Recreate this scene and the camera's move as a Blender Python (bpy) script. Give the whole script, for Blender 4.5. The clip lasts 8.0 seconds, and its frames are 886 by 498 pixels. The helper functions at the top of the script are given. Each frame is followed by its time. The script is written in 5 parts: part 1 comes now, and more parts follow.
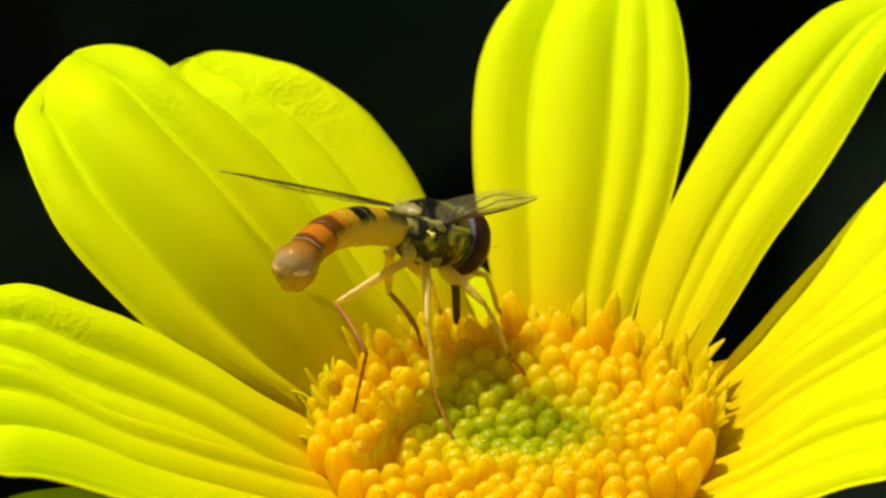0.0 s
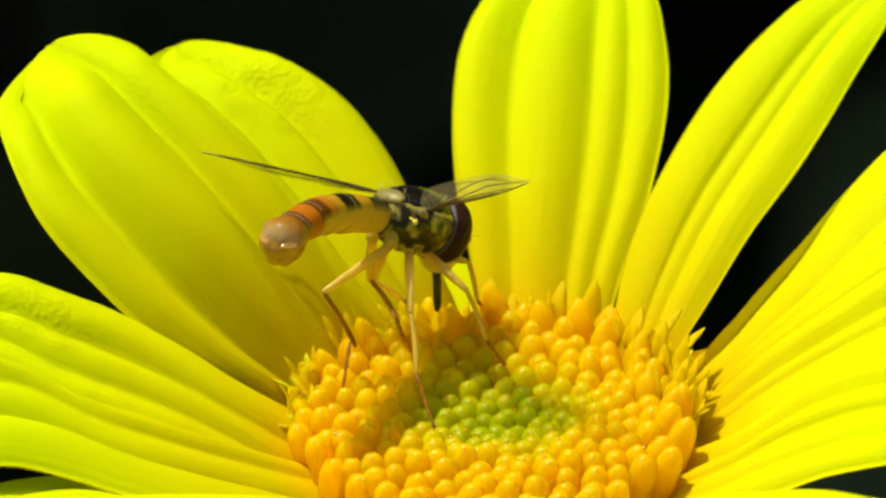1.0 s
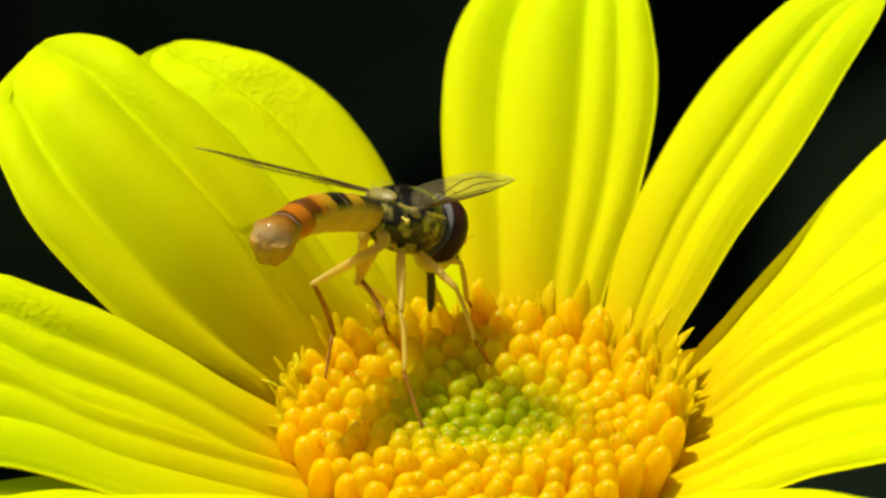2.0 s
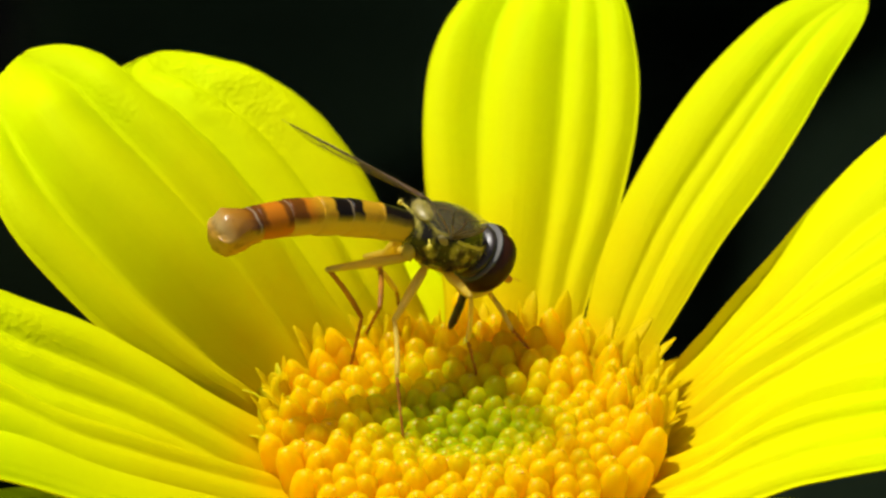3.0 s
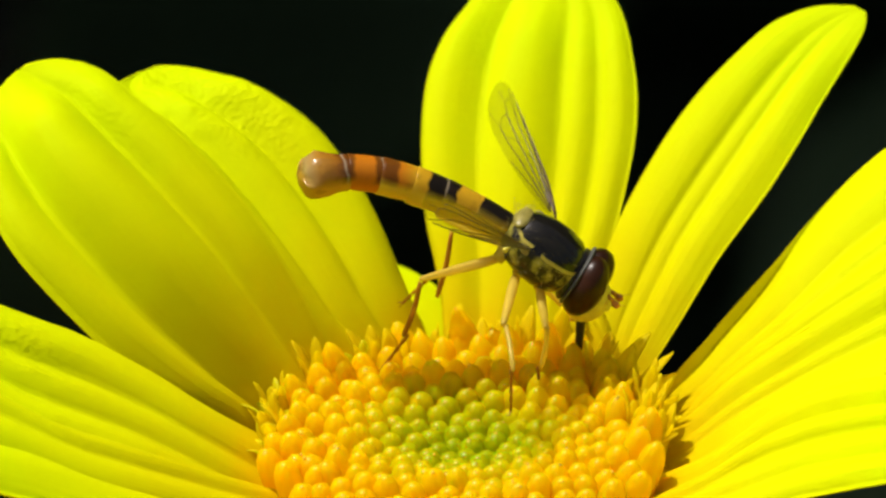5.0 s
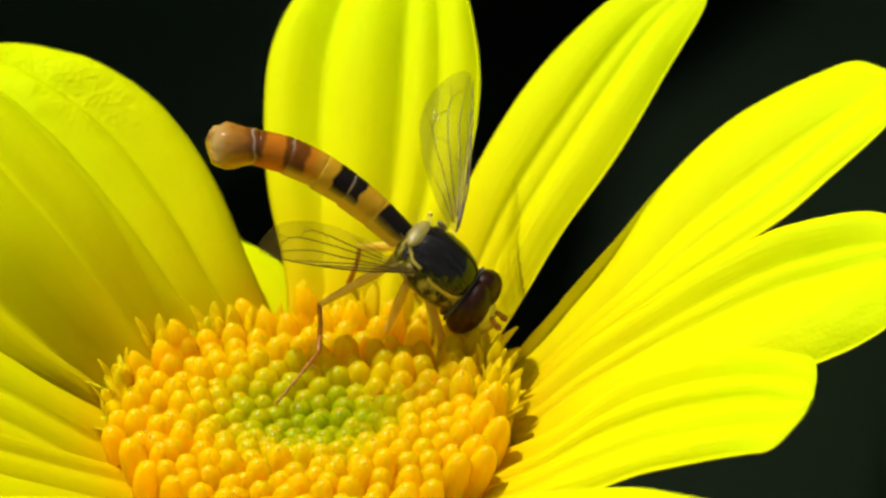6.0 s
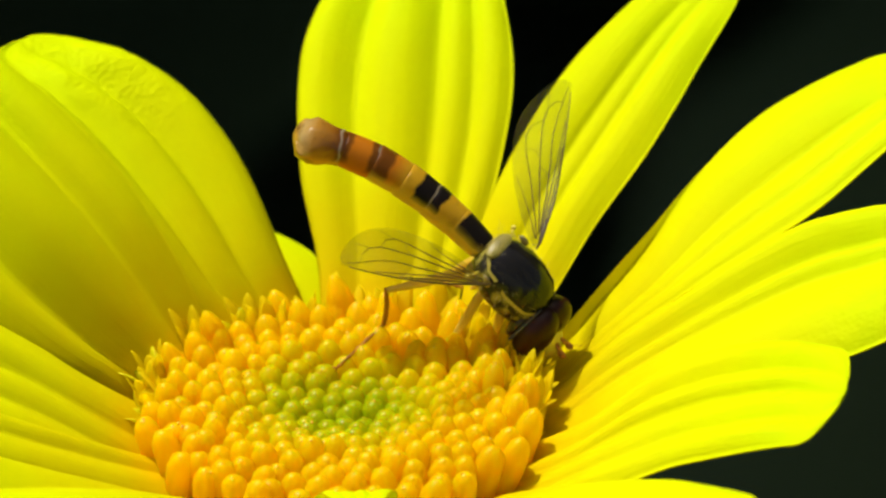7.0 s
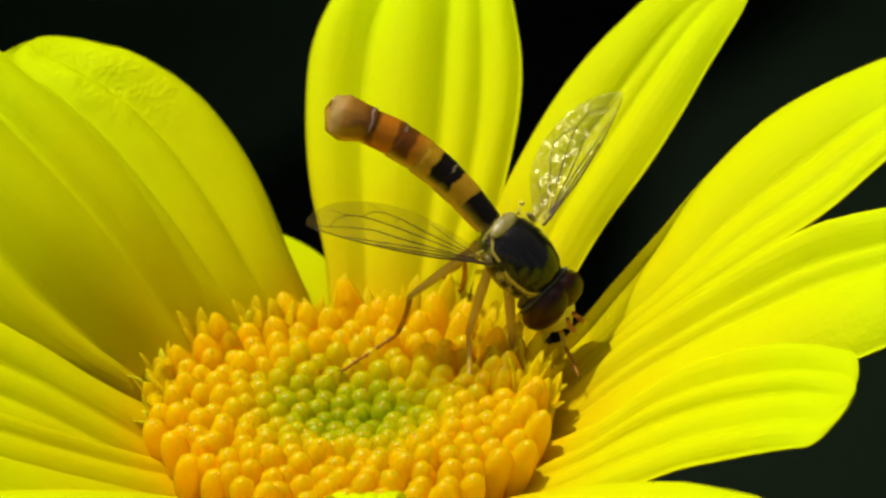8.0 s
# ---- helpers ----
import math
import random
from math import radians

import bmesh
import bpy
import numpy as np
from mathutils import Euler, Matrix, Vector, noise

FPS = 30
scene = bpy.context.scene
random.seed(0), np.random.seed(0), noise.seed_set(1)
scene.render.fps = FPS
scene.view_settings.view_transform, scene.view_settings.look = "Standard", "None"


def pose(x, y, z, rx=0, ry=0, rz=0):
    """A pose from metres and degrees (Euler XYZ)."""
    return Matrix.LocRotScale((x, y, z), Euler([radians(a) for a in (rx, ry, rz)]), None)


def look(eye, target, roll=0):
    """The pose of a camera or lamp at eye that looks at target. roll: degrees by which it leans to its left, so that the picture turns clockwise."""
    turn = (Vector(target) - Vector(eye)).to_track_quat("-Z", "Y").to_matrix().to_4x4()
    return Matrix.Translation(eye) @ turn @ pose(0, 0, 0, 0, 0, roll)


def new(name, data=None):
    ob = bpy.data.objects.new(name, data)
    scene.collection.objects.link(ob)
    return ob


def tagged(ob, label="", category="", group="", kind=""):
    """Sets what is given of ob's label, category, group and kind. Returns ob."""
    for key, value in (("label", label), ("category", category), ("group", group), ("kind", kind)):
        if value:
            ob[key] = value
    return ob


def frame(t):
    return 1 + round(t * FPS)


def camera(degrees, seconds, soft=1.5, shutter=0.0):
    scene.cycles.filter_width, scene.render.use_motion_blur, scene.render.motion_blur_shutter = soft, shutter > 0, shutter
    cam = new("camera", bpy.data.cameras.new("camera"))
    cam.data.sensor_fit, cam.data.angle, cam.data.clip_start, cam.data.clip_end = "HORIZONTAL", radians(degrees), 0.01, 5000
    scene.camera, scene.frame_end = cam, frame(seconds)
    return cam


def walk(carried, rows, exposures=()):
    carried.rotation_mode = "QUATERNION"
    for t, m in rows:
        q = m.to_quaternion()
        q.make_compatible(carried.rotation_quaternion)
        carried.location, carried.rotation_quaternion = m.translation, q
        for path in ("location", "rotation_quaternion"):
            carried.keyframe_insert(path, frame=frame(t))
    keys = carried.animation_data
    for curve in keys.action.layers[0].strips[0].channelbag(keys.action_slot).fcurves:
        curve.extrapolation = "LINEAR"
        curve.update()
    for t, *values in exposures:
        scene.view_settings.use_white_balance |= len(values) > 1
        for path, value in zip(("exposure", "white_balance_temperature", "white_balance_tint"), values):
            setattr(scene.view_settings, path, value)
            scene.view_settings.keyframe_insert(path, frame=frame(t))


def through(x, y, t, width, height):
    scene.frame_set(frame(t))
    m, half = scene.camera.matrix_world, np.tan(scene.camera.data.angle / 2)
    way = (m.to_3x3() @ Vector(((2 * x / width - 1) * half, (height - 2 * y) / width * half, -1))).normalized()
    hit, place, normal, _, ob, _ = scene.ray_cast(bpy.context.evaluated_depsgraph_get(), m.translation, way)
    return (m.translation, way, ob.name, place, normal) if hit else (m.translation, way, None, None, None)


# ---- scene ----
MM = 0.001
HEAD_Z = 0.45          # height of the flower head over the ground
EYE = (-0.002128, -0.31462, HEAD_Z + 0.17343)


def mm(x, y, z, rx=0, ry=0, rz=0):
    return pose(x * MM, y * MM, z * MM, rx, ry, rz)


def aim(x, y, z):
    return look(EYE, (x * MM, y * MM, HEAD_Z + z * MM))


# ---- camera: a long lens, panned by hand from one spot ----
cam = camera(4.0, 8.0, soft=2.5)
cam.data.dof.use_dof = True
cam.data.dof.focus_distance = 0.357
cam.data.dof.aperture_fstop = 150
walk(cam, [
    (0, aim(-2.128, 2.546, 4.789)),
    (0.5, aim(-1.840, 2.454, 4.615)),
    (1, aim(-1.568, 2.400, 4.514)),
    (1.5, aim(-1.440, 2.381, 4.478)),
    (2.8, aim(-0.832, 2.494, 4.690)),
    (3, aim(-0.736, 2.535, 4.768)),
    (3.5, aim(-0.680, 2.633, 4.952)),
    (4, aim(-0.832, 2.682, 5.043)),
    (4.2, aim(-0.896, 2.697, 5.072)),
    (5.3, aim(-0.336, 2.727, 5.128)),
    (5.5, aim(0.584, 2.618, 4.923)),
    (5.8, aim(2.720, 2.494, 4.690)),
    (6, aim(3.744, 2.389, 4.492)),
    (6.5, aim(3.128, 2.268, 4.266)),
    (7, aim(2.800, 2.284, 4.295)),
    (7.5, aim(2.664, 2.310, 4.344)),
    (8, aim(2.560, 2.314, 4.351))], exposures=[(0, -0.06), (4.2, -0.05), (6.5, -0.10), (7, -0.12), (7.5, -0.22), (8, -0.36)])

# ---- light: high sun from behind and to one side, clear sky ----
SUN_FROM = Vector((-0.42, 0.25, 1.0)).normalized()
world = bpy.data.worlds.new("sky")
scene.world = world
world.use_nodes = True
wn = world.node_tree.nodes
sky = wn.new("ShaderNodeTexSky")
sky.sky_type = "NISHITA"
sky.sun_disc = False
sky.dust_density = 6.0
sky.air_density = 0.7
sky.ozone_density = 0.4
sky.sun_elevation = math.asin(SUN_FROM.z)
sky.sun_rotation = math.atan2(SUN_FROM.x, SUN_FROM.y)
wn["Background"].inputs["Strength"].default_value = 0.10
world.node_tree.links.new(sky.outputs["Color"], wn["Background"].inputs["Color"])
sun = new("sun", bpy.data.lights.new("sun", "SUN"))
sun.data.energy = 4.2
sun.data.angle = radians(0.53)
sun.data.color = (1.0, 0.96, 0.9)
sun.matrix_world = look(SUN_FROM * 3, (0, 0, 0))


# ---- materials ----
class Mat:
    """A node material with short calls."""

    def __init__(self, name):
        self.m = bpy.data.materials.new(name)
        self.m.use_nodes = True
        self.t = self.m.node_tree
        self.bsdf = self.t.nodes["Principled BSDF"]
        self.out = self.t.nodes["Material Output"]

    def node(self, kind, **kw):
        n = self.t.nodes.new(kind)
        for k, v in kw.items():
            n.inputs[k].default_value = v
        return n

    def link(self, a, b):
        self.t.links.new(a, b)

    def coords(self, scale=(1, 1, 1), source="Object"):
        c = self.node("ShaderNodeTexCoord")
        m = self.node("ShaderNodeMapping")
        m.inputs["Scale"].default_value = scale
        self.link(c.outputs[source], m.inputs["Vector"])
        return m.outputs["Vector"]

    def noise(self, vec, scale, detail=4, rough=0.55):
        n = self.node("ShaderNodeTexNoise", Scale=scale, Detail=detail, Roughness=rough)
        self.link(vec, n.inputs["Vector"])
        return n.outputs["Fac"]

    def ramp(self, fac, *stops):
        r = self.node("ShaderNodeValToRGB")
        e = r.color_ramp.elements
        while len(e) < len(stops):
            e.new(0.5)
        for s, (p, c) in zip(e, stops):
            s.position = p
            s.color = (*c, 1)
        self.link(fac, r.inputs["Fac"])
        return r.outputs["Color"]

    def math(self, op, a, b=0.0):
        n = self.node("ShaderNodeMath")
        n.operation = op
        for i, v in enumerate((a, b)):
            if isinstance(v, (int, float)):
                n.inputs[i].default_value = v
            else:
                self.link(v, n.inputs[i])
        return n.outputs[0]

    def mix(self, fac, a, b, blend="MIX"):
        n = self.node("ShaderNodeMix")
        n.data_type = "RGBA"
        n.blend_type = blend
        for i, v in ((0, fac), (6, a), (7, b)):
            if isinstance(v, (int, float)):
                n.inputs[i].default_value = v
            elif isinstance(v, tuple):
                n.inputs[i].default_value = (*v, 1)
            else:
                self.link(v, n.inputs[i])
        return n.outputs[2]

    def bump(self, height, dist, strength=1.0):
        n = self.node("ShaderNodeBump", Strength=strength, Distance=dist)
        self.link(height, n.inputs["Height"])
        self.link(n.outputs["Normal"], self.bsdf.inputs["Normal"])
        return n.outputs["Normal"]

    def set(self, **kw):
        for k, v in kw.items():
            k = k.replace("_", " ")
            if hasattr(v, "is_linked"):
                self.link(v, self.bsdf.inputs[k])
            else:
                self.bsdf.inputs[k].default_value = (*v, 1) if isinstance(v, tuple) and len(v) == 3 and k != "Subsurface Radius" else v
        return self

    def translucent(self, amount, color):
        """Mixes light that comes through the sheet into the surface."""
        tr = self.node("ShaderNodeBsdfTranslucent")
        if isinstance(color, tuple):
            tr.inputs["Color"].default_value = (*color, 1)
        else:
            self.link(color, tr.inputs["Color"])
        mx = self.node("ShaderNodeMixShader", Fac=amount)
        self.link(self.bsdf.outputs[0], mx.inputs[1])
        self.link(tr.outputs[0], mx.inputs[2])
        self.link(mx.outputs[0], self.out.inputs["Surface"])
        return self


def petal_material():
    m = Mat("yellow_petal")
    uv = m.coords((22, 1.0, 1), "UV")
    streak = m.noise(uv, 1.0, 4, 0.55)
    blotch = m.noise(m.coords((1, 1, 1)), 320, 3)
    place = m.node("ShaderNodeUVMap")
    place.uv_map = "Along"
    sep = m.node("ShaderNodeSeparateXYZ")
    m.link(place.outputs["UV"], sep.inputs[0])
    # shade at the foot put into the colour as gold; lemon towards the tip
    along = m.math("ADD", sep.outputs["Y"], m.math("MULTIPLY", m.math("ADD", blotch, -0.5), 0.35))
    base = m.ramp(along, (0.06, (0.82, 0.53, 0.0005)), (0.22, (0.82, 0.71, 0.0005)), (0.42, (0.82, 0.83, 0.0005)), (0.85, (0.75, 0.93, 0.0005)))
    base = m.mix(m.math("MULTIPLY", streak, 0.22), base, (0.80, 0.76, 0.001))
    speck = m.ramp(m.noise(m.coords((1, 1, 1)), 750, 2, 0.4), (0.77, (0, 0, 0)), (0.80, (1, 1, 1)))
    base = m.mix(m.math("MULTIPLY", speck, 0.6), base, (0.42, 0.25, 0.002))
    fine = m.noise(m.coords((60, 9, 1), "UV"), 1.0, 3, 0.6)
    cell = m.noise(m.coords((1, 1, 1)), 9000, 2)
    crinkle = m.node("ShaderNodeTexVoronoi", Scale=6500.0)
    crinkle.feature = "SMOOTH_F1"
    m.link(m.coords((1, 1, 1)), crinkle.inputs["Vector"])
    relief = m.math("ADD", m.math("MULTIPLY", streak, 0.7), m.math("ADD", m.math("MULTIPLY", fine, 0.26), m.math("MULTIPLY", cell, 0.12)))
    relief = m.math("ADD", relief, m.math("MULTIPLY", m.math("MULTIPLY", crinkle.outputs["Distance"], 1.8), sep.outputs["X"]))
    m.bump(relief, 0.00010, 0.5)
    m.set(Base_Color=base, Roughness=0.6, Specular_IOR_Level=0.02)
    return m.translucent(0.29, m.mix(0.5, base, (0.84, 0.80, 0.0005))).m


def floret_material():
    m = Mat("disc_floret")
    obj = m.node("ShaderNodeObjectInfo")
    geo = m.node("ShaderNodeNewGeometry")
    sep = m.node("ShaderNodeSeparateXYZ")
    shift = m.node("ShaderNodeVectorMath")
    shift.operation = "SUBTRACT"
    m.link(geo.outputs["Position"], shift.inputs[0])
    shift.inputs[1].default_value = (-0.0001, -0.0005, HEAD_Z)
    m.link(shift.outputs[0], sep.inputs[0])
    r2 = m.math("ADD", m.math("POWER", sep.outputs["X"], 2.0), m.math("POWER", sep.outputs["Y"], 2.0))
    r = m.math("MULTIPLY", m.math("SQRT", r2), 160.0)
    r = m.math("ADD", r, m.math("MULTIPLY", m.math("ADD", obj.outputs["Random"], -0.5), 0.16))
    col = m.ramp(r, (0.14, (0.52, 0.62, 0.001)), (0.34, (0.80, 0.74, 0.001)), (0.54, (1.0, 0.755, 0.0005)), (0.9, (1.0, 0.73, 0.0005)))
    n = m.noise(m.coords(), 2600, 3)
    col = m.mix(m.math("MULTIPLY", n, 0.25), col, (1.0, 0.73, 0.001))
    m.bump(m.noise(m.coords(), 5000, 2), 0.00003, 0.5)
    m.set(Base_Color=col, Roughness=0.3, Specular_IOR_Level=0.2, Subsurface_Weight=1.0, Subsurface_Radius=(1.0, 0.55, 0.05), Subsurface_Scale=0.0006)
    return m.translucent(0.58, col).m


def plain(name, color, rough=0.5, spread=0.25, scale=900, bump=0.00002, spec=0.5, through=0.0, metal=0.0):
    """A surface with two scales of variation."""
    m = Mat(name)
    v = m.coords()
    dark = tuple(c * (1 - spread) for c in color)
    light = tuple(min(1, c * (1 + spread)) for c in color)
    col = m.ramp(m.noise(v, scale, 4), (0.3, dark), (0.7, light))
    m.bump(m.noise(v, scale * 6, 2), bump, 0.6)
    m.set(Base_Color=col, Roughness=rough, Specular_IOR_Level=spec, Metallic=metal)
    if through:
        m.translucent(through, color)
    return m.m


def banded(name, stops, belly, rough=0.3, spots=0.15, spec=0.18, lumps=0.000012, reach=1000.0):
    """An abdomen ring: bands along its length, a pale belly."""
    m = Mat(name)
    c = m.node("ShaderNodeTexCoord")
    sep = m.node("ShaderNodeSeparateXYZ")
    m.link(c.outputs["Object"], sep.inputs[0])
    wob = m.math("MULTIPLY", m.math("ADD", m.noise(m.coords((0.6, 1, 1)), 1300, 3), -0.5), 0.40)
    x = m.math("ADD", m.math("MULTIPLY", sep.outputs["X"], reach), wob)
    col = m.ramp(x, *stops)
    side = m.node("ShaderNodeMapRange")
    side.inputs["From Min"].default_value = 0.00004
    side.inputs["From Max"].default_value = 0.00028
    m.link(m.math("ADD", sep.outputs["Z"], m.math("MULTIPLY", wob, 0.0006)), side.inputs["Value"])
    col = m.mix(side.outputs[0], belly, col)
    blot = m.ramp(m.noise(m.coords(), 2300, 3), (0.56, (0, 0, 0)), (0.66, (1, 1, 1)))
    col = m.mix(m.math("MULTIPLY", blot, spots), col, (0.05, 0.016, 0.006))
    m.bump(m.noise(m.coords(), 12000 if lumps < 0.00002 else 4200, 2), lumps, 0.7)
    m.set(Base_Color=col, Roughness=rough, Specular_IOR_Level=spec)
    return m.translucent(0.25, col).m


def thorax_material():
    m = Mat("thorax")
    c = m.node("ShaderNodeTexCoord")
    sep = m.node("ShaderNodeSeparateXYZ")
    m.link(c.outputs["Object"], sep.inputs[0])
    n = m.noise(m.coords(), 1300, 3)
    ay = m.math("MULTIPLY", m.math("ABSOLUTE", sep.outputs["Y"]), 1000.0)
    z = m.math("ADD", m.math("MULTIPLY", sep.outputs["Z"], 1000.0), m.math("MULTIPLY", m.math("ADD", n, -0.5), 0.25))
    back = m.ramp(m.noise(m.coords((1, 6, 1)), 900, 3), (0.35, (0.006, 0.005, 0.004)), (0.7, (0.016, 0.014, 0.009)))
    patch = m.noise(m.coords((1, 1, 0.7)), 2100, 3)
    flank = m.ramp(patch, (0.48, (0.022, 0.018, 0.010)), (0.58, (0.30, 0.26, 0.04)), (0.75, (0.55, 0.48, 0.08)))
    f = m.node("ShaderNodeMapRange")
    f.inputs["From Min"].default_value = 0.30
    f.inputs["From Max"].default_value = 0.38
    m.link(z, f.inputs["Value"])
    col = m.mix(f.outputs[0], flank, back)
    stripe = m.math("MULTIPLY", m.math("GREATER_THAN", z, 0.36), m.math("LESS_THAN", z, 0.46))
    col = m.mix(m.math("MULTIPLY", stripe, m.math("GREATER_THAN", m.noise(m.coords(), 1700, 1), 0.5)), col, (0.48, 0.40, 0.06))
    m.bump(m.noise(m.coords(), 9000, 3), 0.00001, 0.4)
    m.set(Base_Color=col, Roughness=0.16, Specular_IOR_Level=0.35)
    return m.m


def wing_material():
    m = Mat("wing_membrane")
    v = m.coords()
    tr = m.node("ShaderNodeBsdfTransparent")
    m.link(m.ramp(m.noise(v, 500, 3), (0.3, (0.90, 0.90, 0.72)), (0.7, (0.97, 0.97, 0.88))), tr.inputs["Color"])
    haze = m.node("ShaderNodeBsdfTranslucent")
    haze.inputs["Color"].default_value = (0.50, 0.44, 0.24, 1)
    dim = m.node("ShaderNodeMixShader", Fac=0.07)
    m.link(tr.outputs[0], dim.inputs[1])
    m.link(haze.outputs[0], dim.inputs[2])
    gl = m.node("ShaderNodeBsdfGlossy", Roughness=0.17)
    gl.inputs["Color"].default_value = (0.98, 0.92, 0.66, 1)
    b = m.node("ShaderNodeBump", Strength=1.0, Distance=0.00013)
    m.link(m.noise(m.coords((1, 3, 1)), 1700, 3), b.inputs["Height"])
    m.link(b.outputs[0], gl.inputs["Normal"])
    mx = m.node("ShaderNodeMixShader", Fac=0.035)
    m.link(dim.outputs[0], mx.inputs[1])
    m.link(gl.outputs[0], mx.inputs[2])
    m.link(mx.outputs[0], m.out.inputs["Surface"])
    return m.m


PETAL = petal_material()
FLORET = floret_material()
POLLEN_TIP = plain("floret_lobe", (1.0, 0.86, 0.005), 0.5, 0.06, 3000, spec=0.1, through=0.68)
LIME_TIP = plain("open_lobe", (0.95, 0.92, 0.01), 0.35, 0.06, 3000, spec=0.3, through=0.55)
GREEN = plain("green_bract", (0.10, 0.17, 0.03), 0.5, 0.3, 300, through=0.15)
STEM = plain("stem_skin", (0.13, 0.20, 0.05), 0.5, 0.3, 300)
LEAF = plain("dark_leaf", (0.052, 0.082, 0.032), 0.6, 0.4, 25, 0.0005, spec=0.2, through=0.1)
TWIG = plain("twig_bark", (0.07, 0.05, 0.035), 0.8, 0.3, 60, 0.0006)
SOIL = plain("soil", (0.030, 0.023, 0.016), 0.9, 0.4, 14, 0.004, spec=0.2)
NECTAR = plain("nectar", (0.95, 0.62, 0.05), 0.06, 0.05, 3000, 0.000002, spec=0.9)
THORAX = thorax_material()
EYE_RED = plain("compound_eye", (0.028, 0.009, 0.003), 0.3, 0.5, 900, 0.000004, spec=0.18)
OCCIPUT = plain("pale_dusting", (0.07, 0.07, 0.06), 0.6, 0.3, 1500)
FACE = plain("face_yellow", (0.70, 0.60, 0.06), 0.4, 0.2, 1500)
DARK = plain("dark_chitin", (0.020, 0.014, 0.009), 0.35, 0.4, 1500)
ORANGE = plain("orange_chitin", (0.62, 0.24, 0.04), 0.4, 0.3, 1500, through=0.15)
LEG_PALE = plain("pale_leg", (0.86, 0.68, 0.10), 0.22, 0.12, 1200, spec=0.4, through=0.55)
LEG_BROWN = plain("brown_leg", (0.50, 0.22, 0.02), 0.35, 0.35, 1500, spec=0.3, through=0.4)
SCUTELLUM = plain("scutellum_yellow", (0.30, 0.25, 0.05), 0.4, 0.3, 2200, through=0.1)
HAIR = plain("pale_hair", (0.55, 0.45, 0.17), 0.5, 0.2, 1500)
WING = wing_material()
VEIN = plain("wing_vein", (0.08, 0.045, 0.014), 0.3, 0.4, 2000, spec=0.4)
CREAM = plain("calypter_cream", (0.40, 0.33, 0.13), 0.45, 0.2, 2000, through=0.3)

BLACK, YEL, ORA, BRN = (0.014, 0.010, 0.007), (0.68, 0.38, 0.015), (0.62, 0.20, 0.008), (0.19, 0.062, 0.006)
BELLY = (0.74, 0.52, 0.05)
PALE = (0.46, 0.36, 0.22)
RINGS = [
    banded("ring_first", [(0.0, BLACK), (0.88, BLACK), (0.94, YEL)], BELLY),
    banded("ring_second", [(0.0, YEL), (0.64, YEL), (0.70, BLACK), (0.96, BLACK)], BELLY),
    banded("ring_third", [(0.0, BLACK), (0.06, PALE), (0.11, BLACK), (0.56, BLACK), (0.64, YEL), (0.96, YEL)], BELLY),
    banded("ring_fourth", [(0.0, YEL), (0.50, ORA), (0.60, BRN), (0.96, BRN)], BELLY),
    banded("ring_fifth", [(0.0, PALE), (0.06, BRN), (0.20, BRN), (0.30, ORA), (0.78, ORA), (0.88, BRN)], ORA),
    banded("ring_tip", [(0.0, BRN), (0.08, BRN), (0.12, PALE), (0.18, BRN), (0.35, (0.40, 0.16, 0.012)), (0.7, (0.47, 0.23, 0.025)), (0.98, (0.54, 0.37, 0.12))], (0.60, 0.33, 0.03), 0.12, 0.3, 0.6, 0.00004, 760.0),
]


# ---- mesh helpers ----
def part(name, bm, material, parent=None, label=""):
    """Links a bmesh as one smooth mesh object under a thing or a part."""
    me = bpy.data.meshes.new(name)
    bm.normal_update()
    bm.to_mesh(me)
    bm.free()
    me.materials.append(material)
    me.polygons.foreach_set("use_smooth", [True] * len(me.polygons))
    ob = new(name, me)
    ob.parent = parent
    if label:
        tagged(ob, label)
    return ob


def skin(bm, rings, close_ends=True):
    """Joins rings of points (equal counts) to a tube."""
    rows = [[bm.verts.new(p) for p in ring] for ring in rings]
    n = len(rows[0])
    for a, b in zip(rows, rows[1:]):
        for i in range(n):
            bm.faces.new((a[i], a[(i + 1) % n], b[(i + 1) % n], b[i]))
    if close_ends:
        bm.faces.new(rows[0][::-1])
        bm.faces.new(rows[-1])
    return rows


def tube_along(bm, path, radii, sides=8, squash=1.0):
    """A round tube through the points of a path."""
    rings = []
    for i, p in enumerate(path):
        a, b = path[max(i - 1, 0)], path[min(i + 1, len(path) - 1)]
        d = Vector(b) - Vector(a)
        q = d.to_track_quat("X", "Z" if abs(d.z) < 0.85 * d.length else "Y")
        rings.append([Vector(p) + q @ Vector((0, radii[i] * math.cos(2 * math.pi * k / sides), squash * radii[i] * math.sin(2 * math.pi * k / sides))) for k in range(sides)])
    skin(bm, rings)


def lathe_x(profile, sides=20, high=1.0, low=1.0):
    """A body of revolution round x from (x, radius) pairs; high and low scale its upper and lower half."""
    bm = bmesh.new()
    rings = []
    for x, r in profile:
        ring = []
        for k in range(sides):
            a = 2 * math.pi * k / sides
            s = math.sin(a)
            ring.append(Vector((x, r * math.cos(a), r * s * (high if s > 0 else low))))
        rings.append(ring)
    skin(bm, rings)
    return bm


def ellipsoid(bm, centre, radii, turn=(0, 0, 0), u=24, v=16):
    m = Matrix.Translation(centre) @ Euler([radians(a) for a in turn]).to_matrix().to_4x4() @ Matrix.Diagonal((*radii, 1))
    bmesh.ops.create_uvsphere(bm, u_segments=u, v_segments=v, radius=1, matrix=m)


def smooth(a, b, x):
    x = min(1, max(0, (x - a) / (b - a)))
    return x * x * (3 - 2 * x)


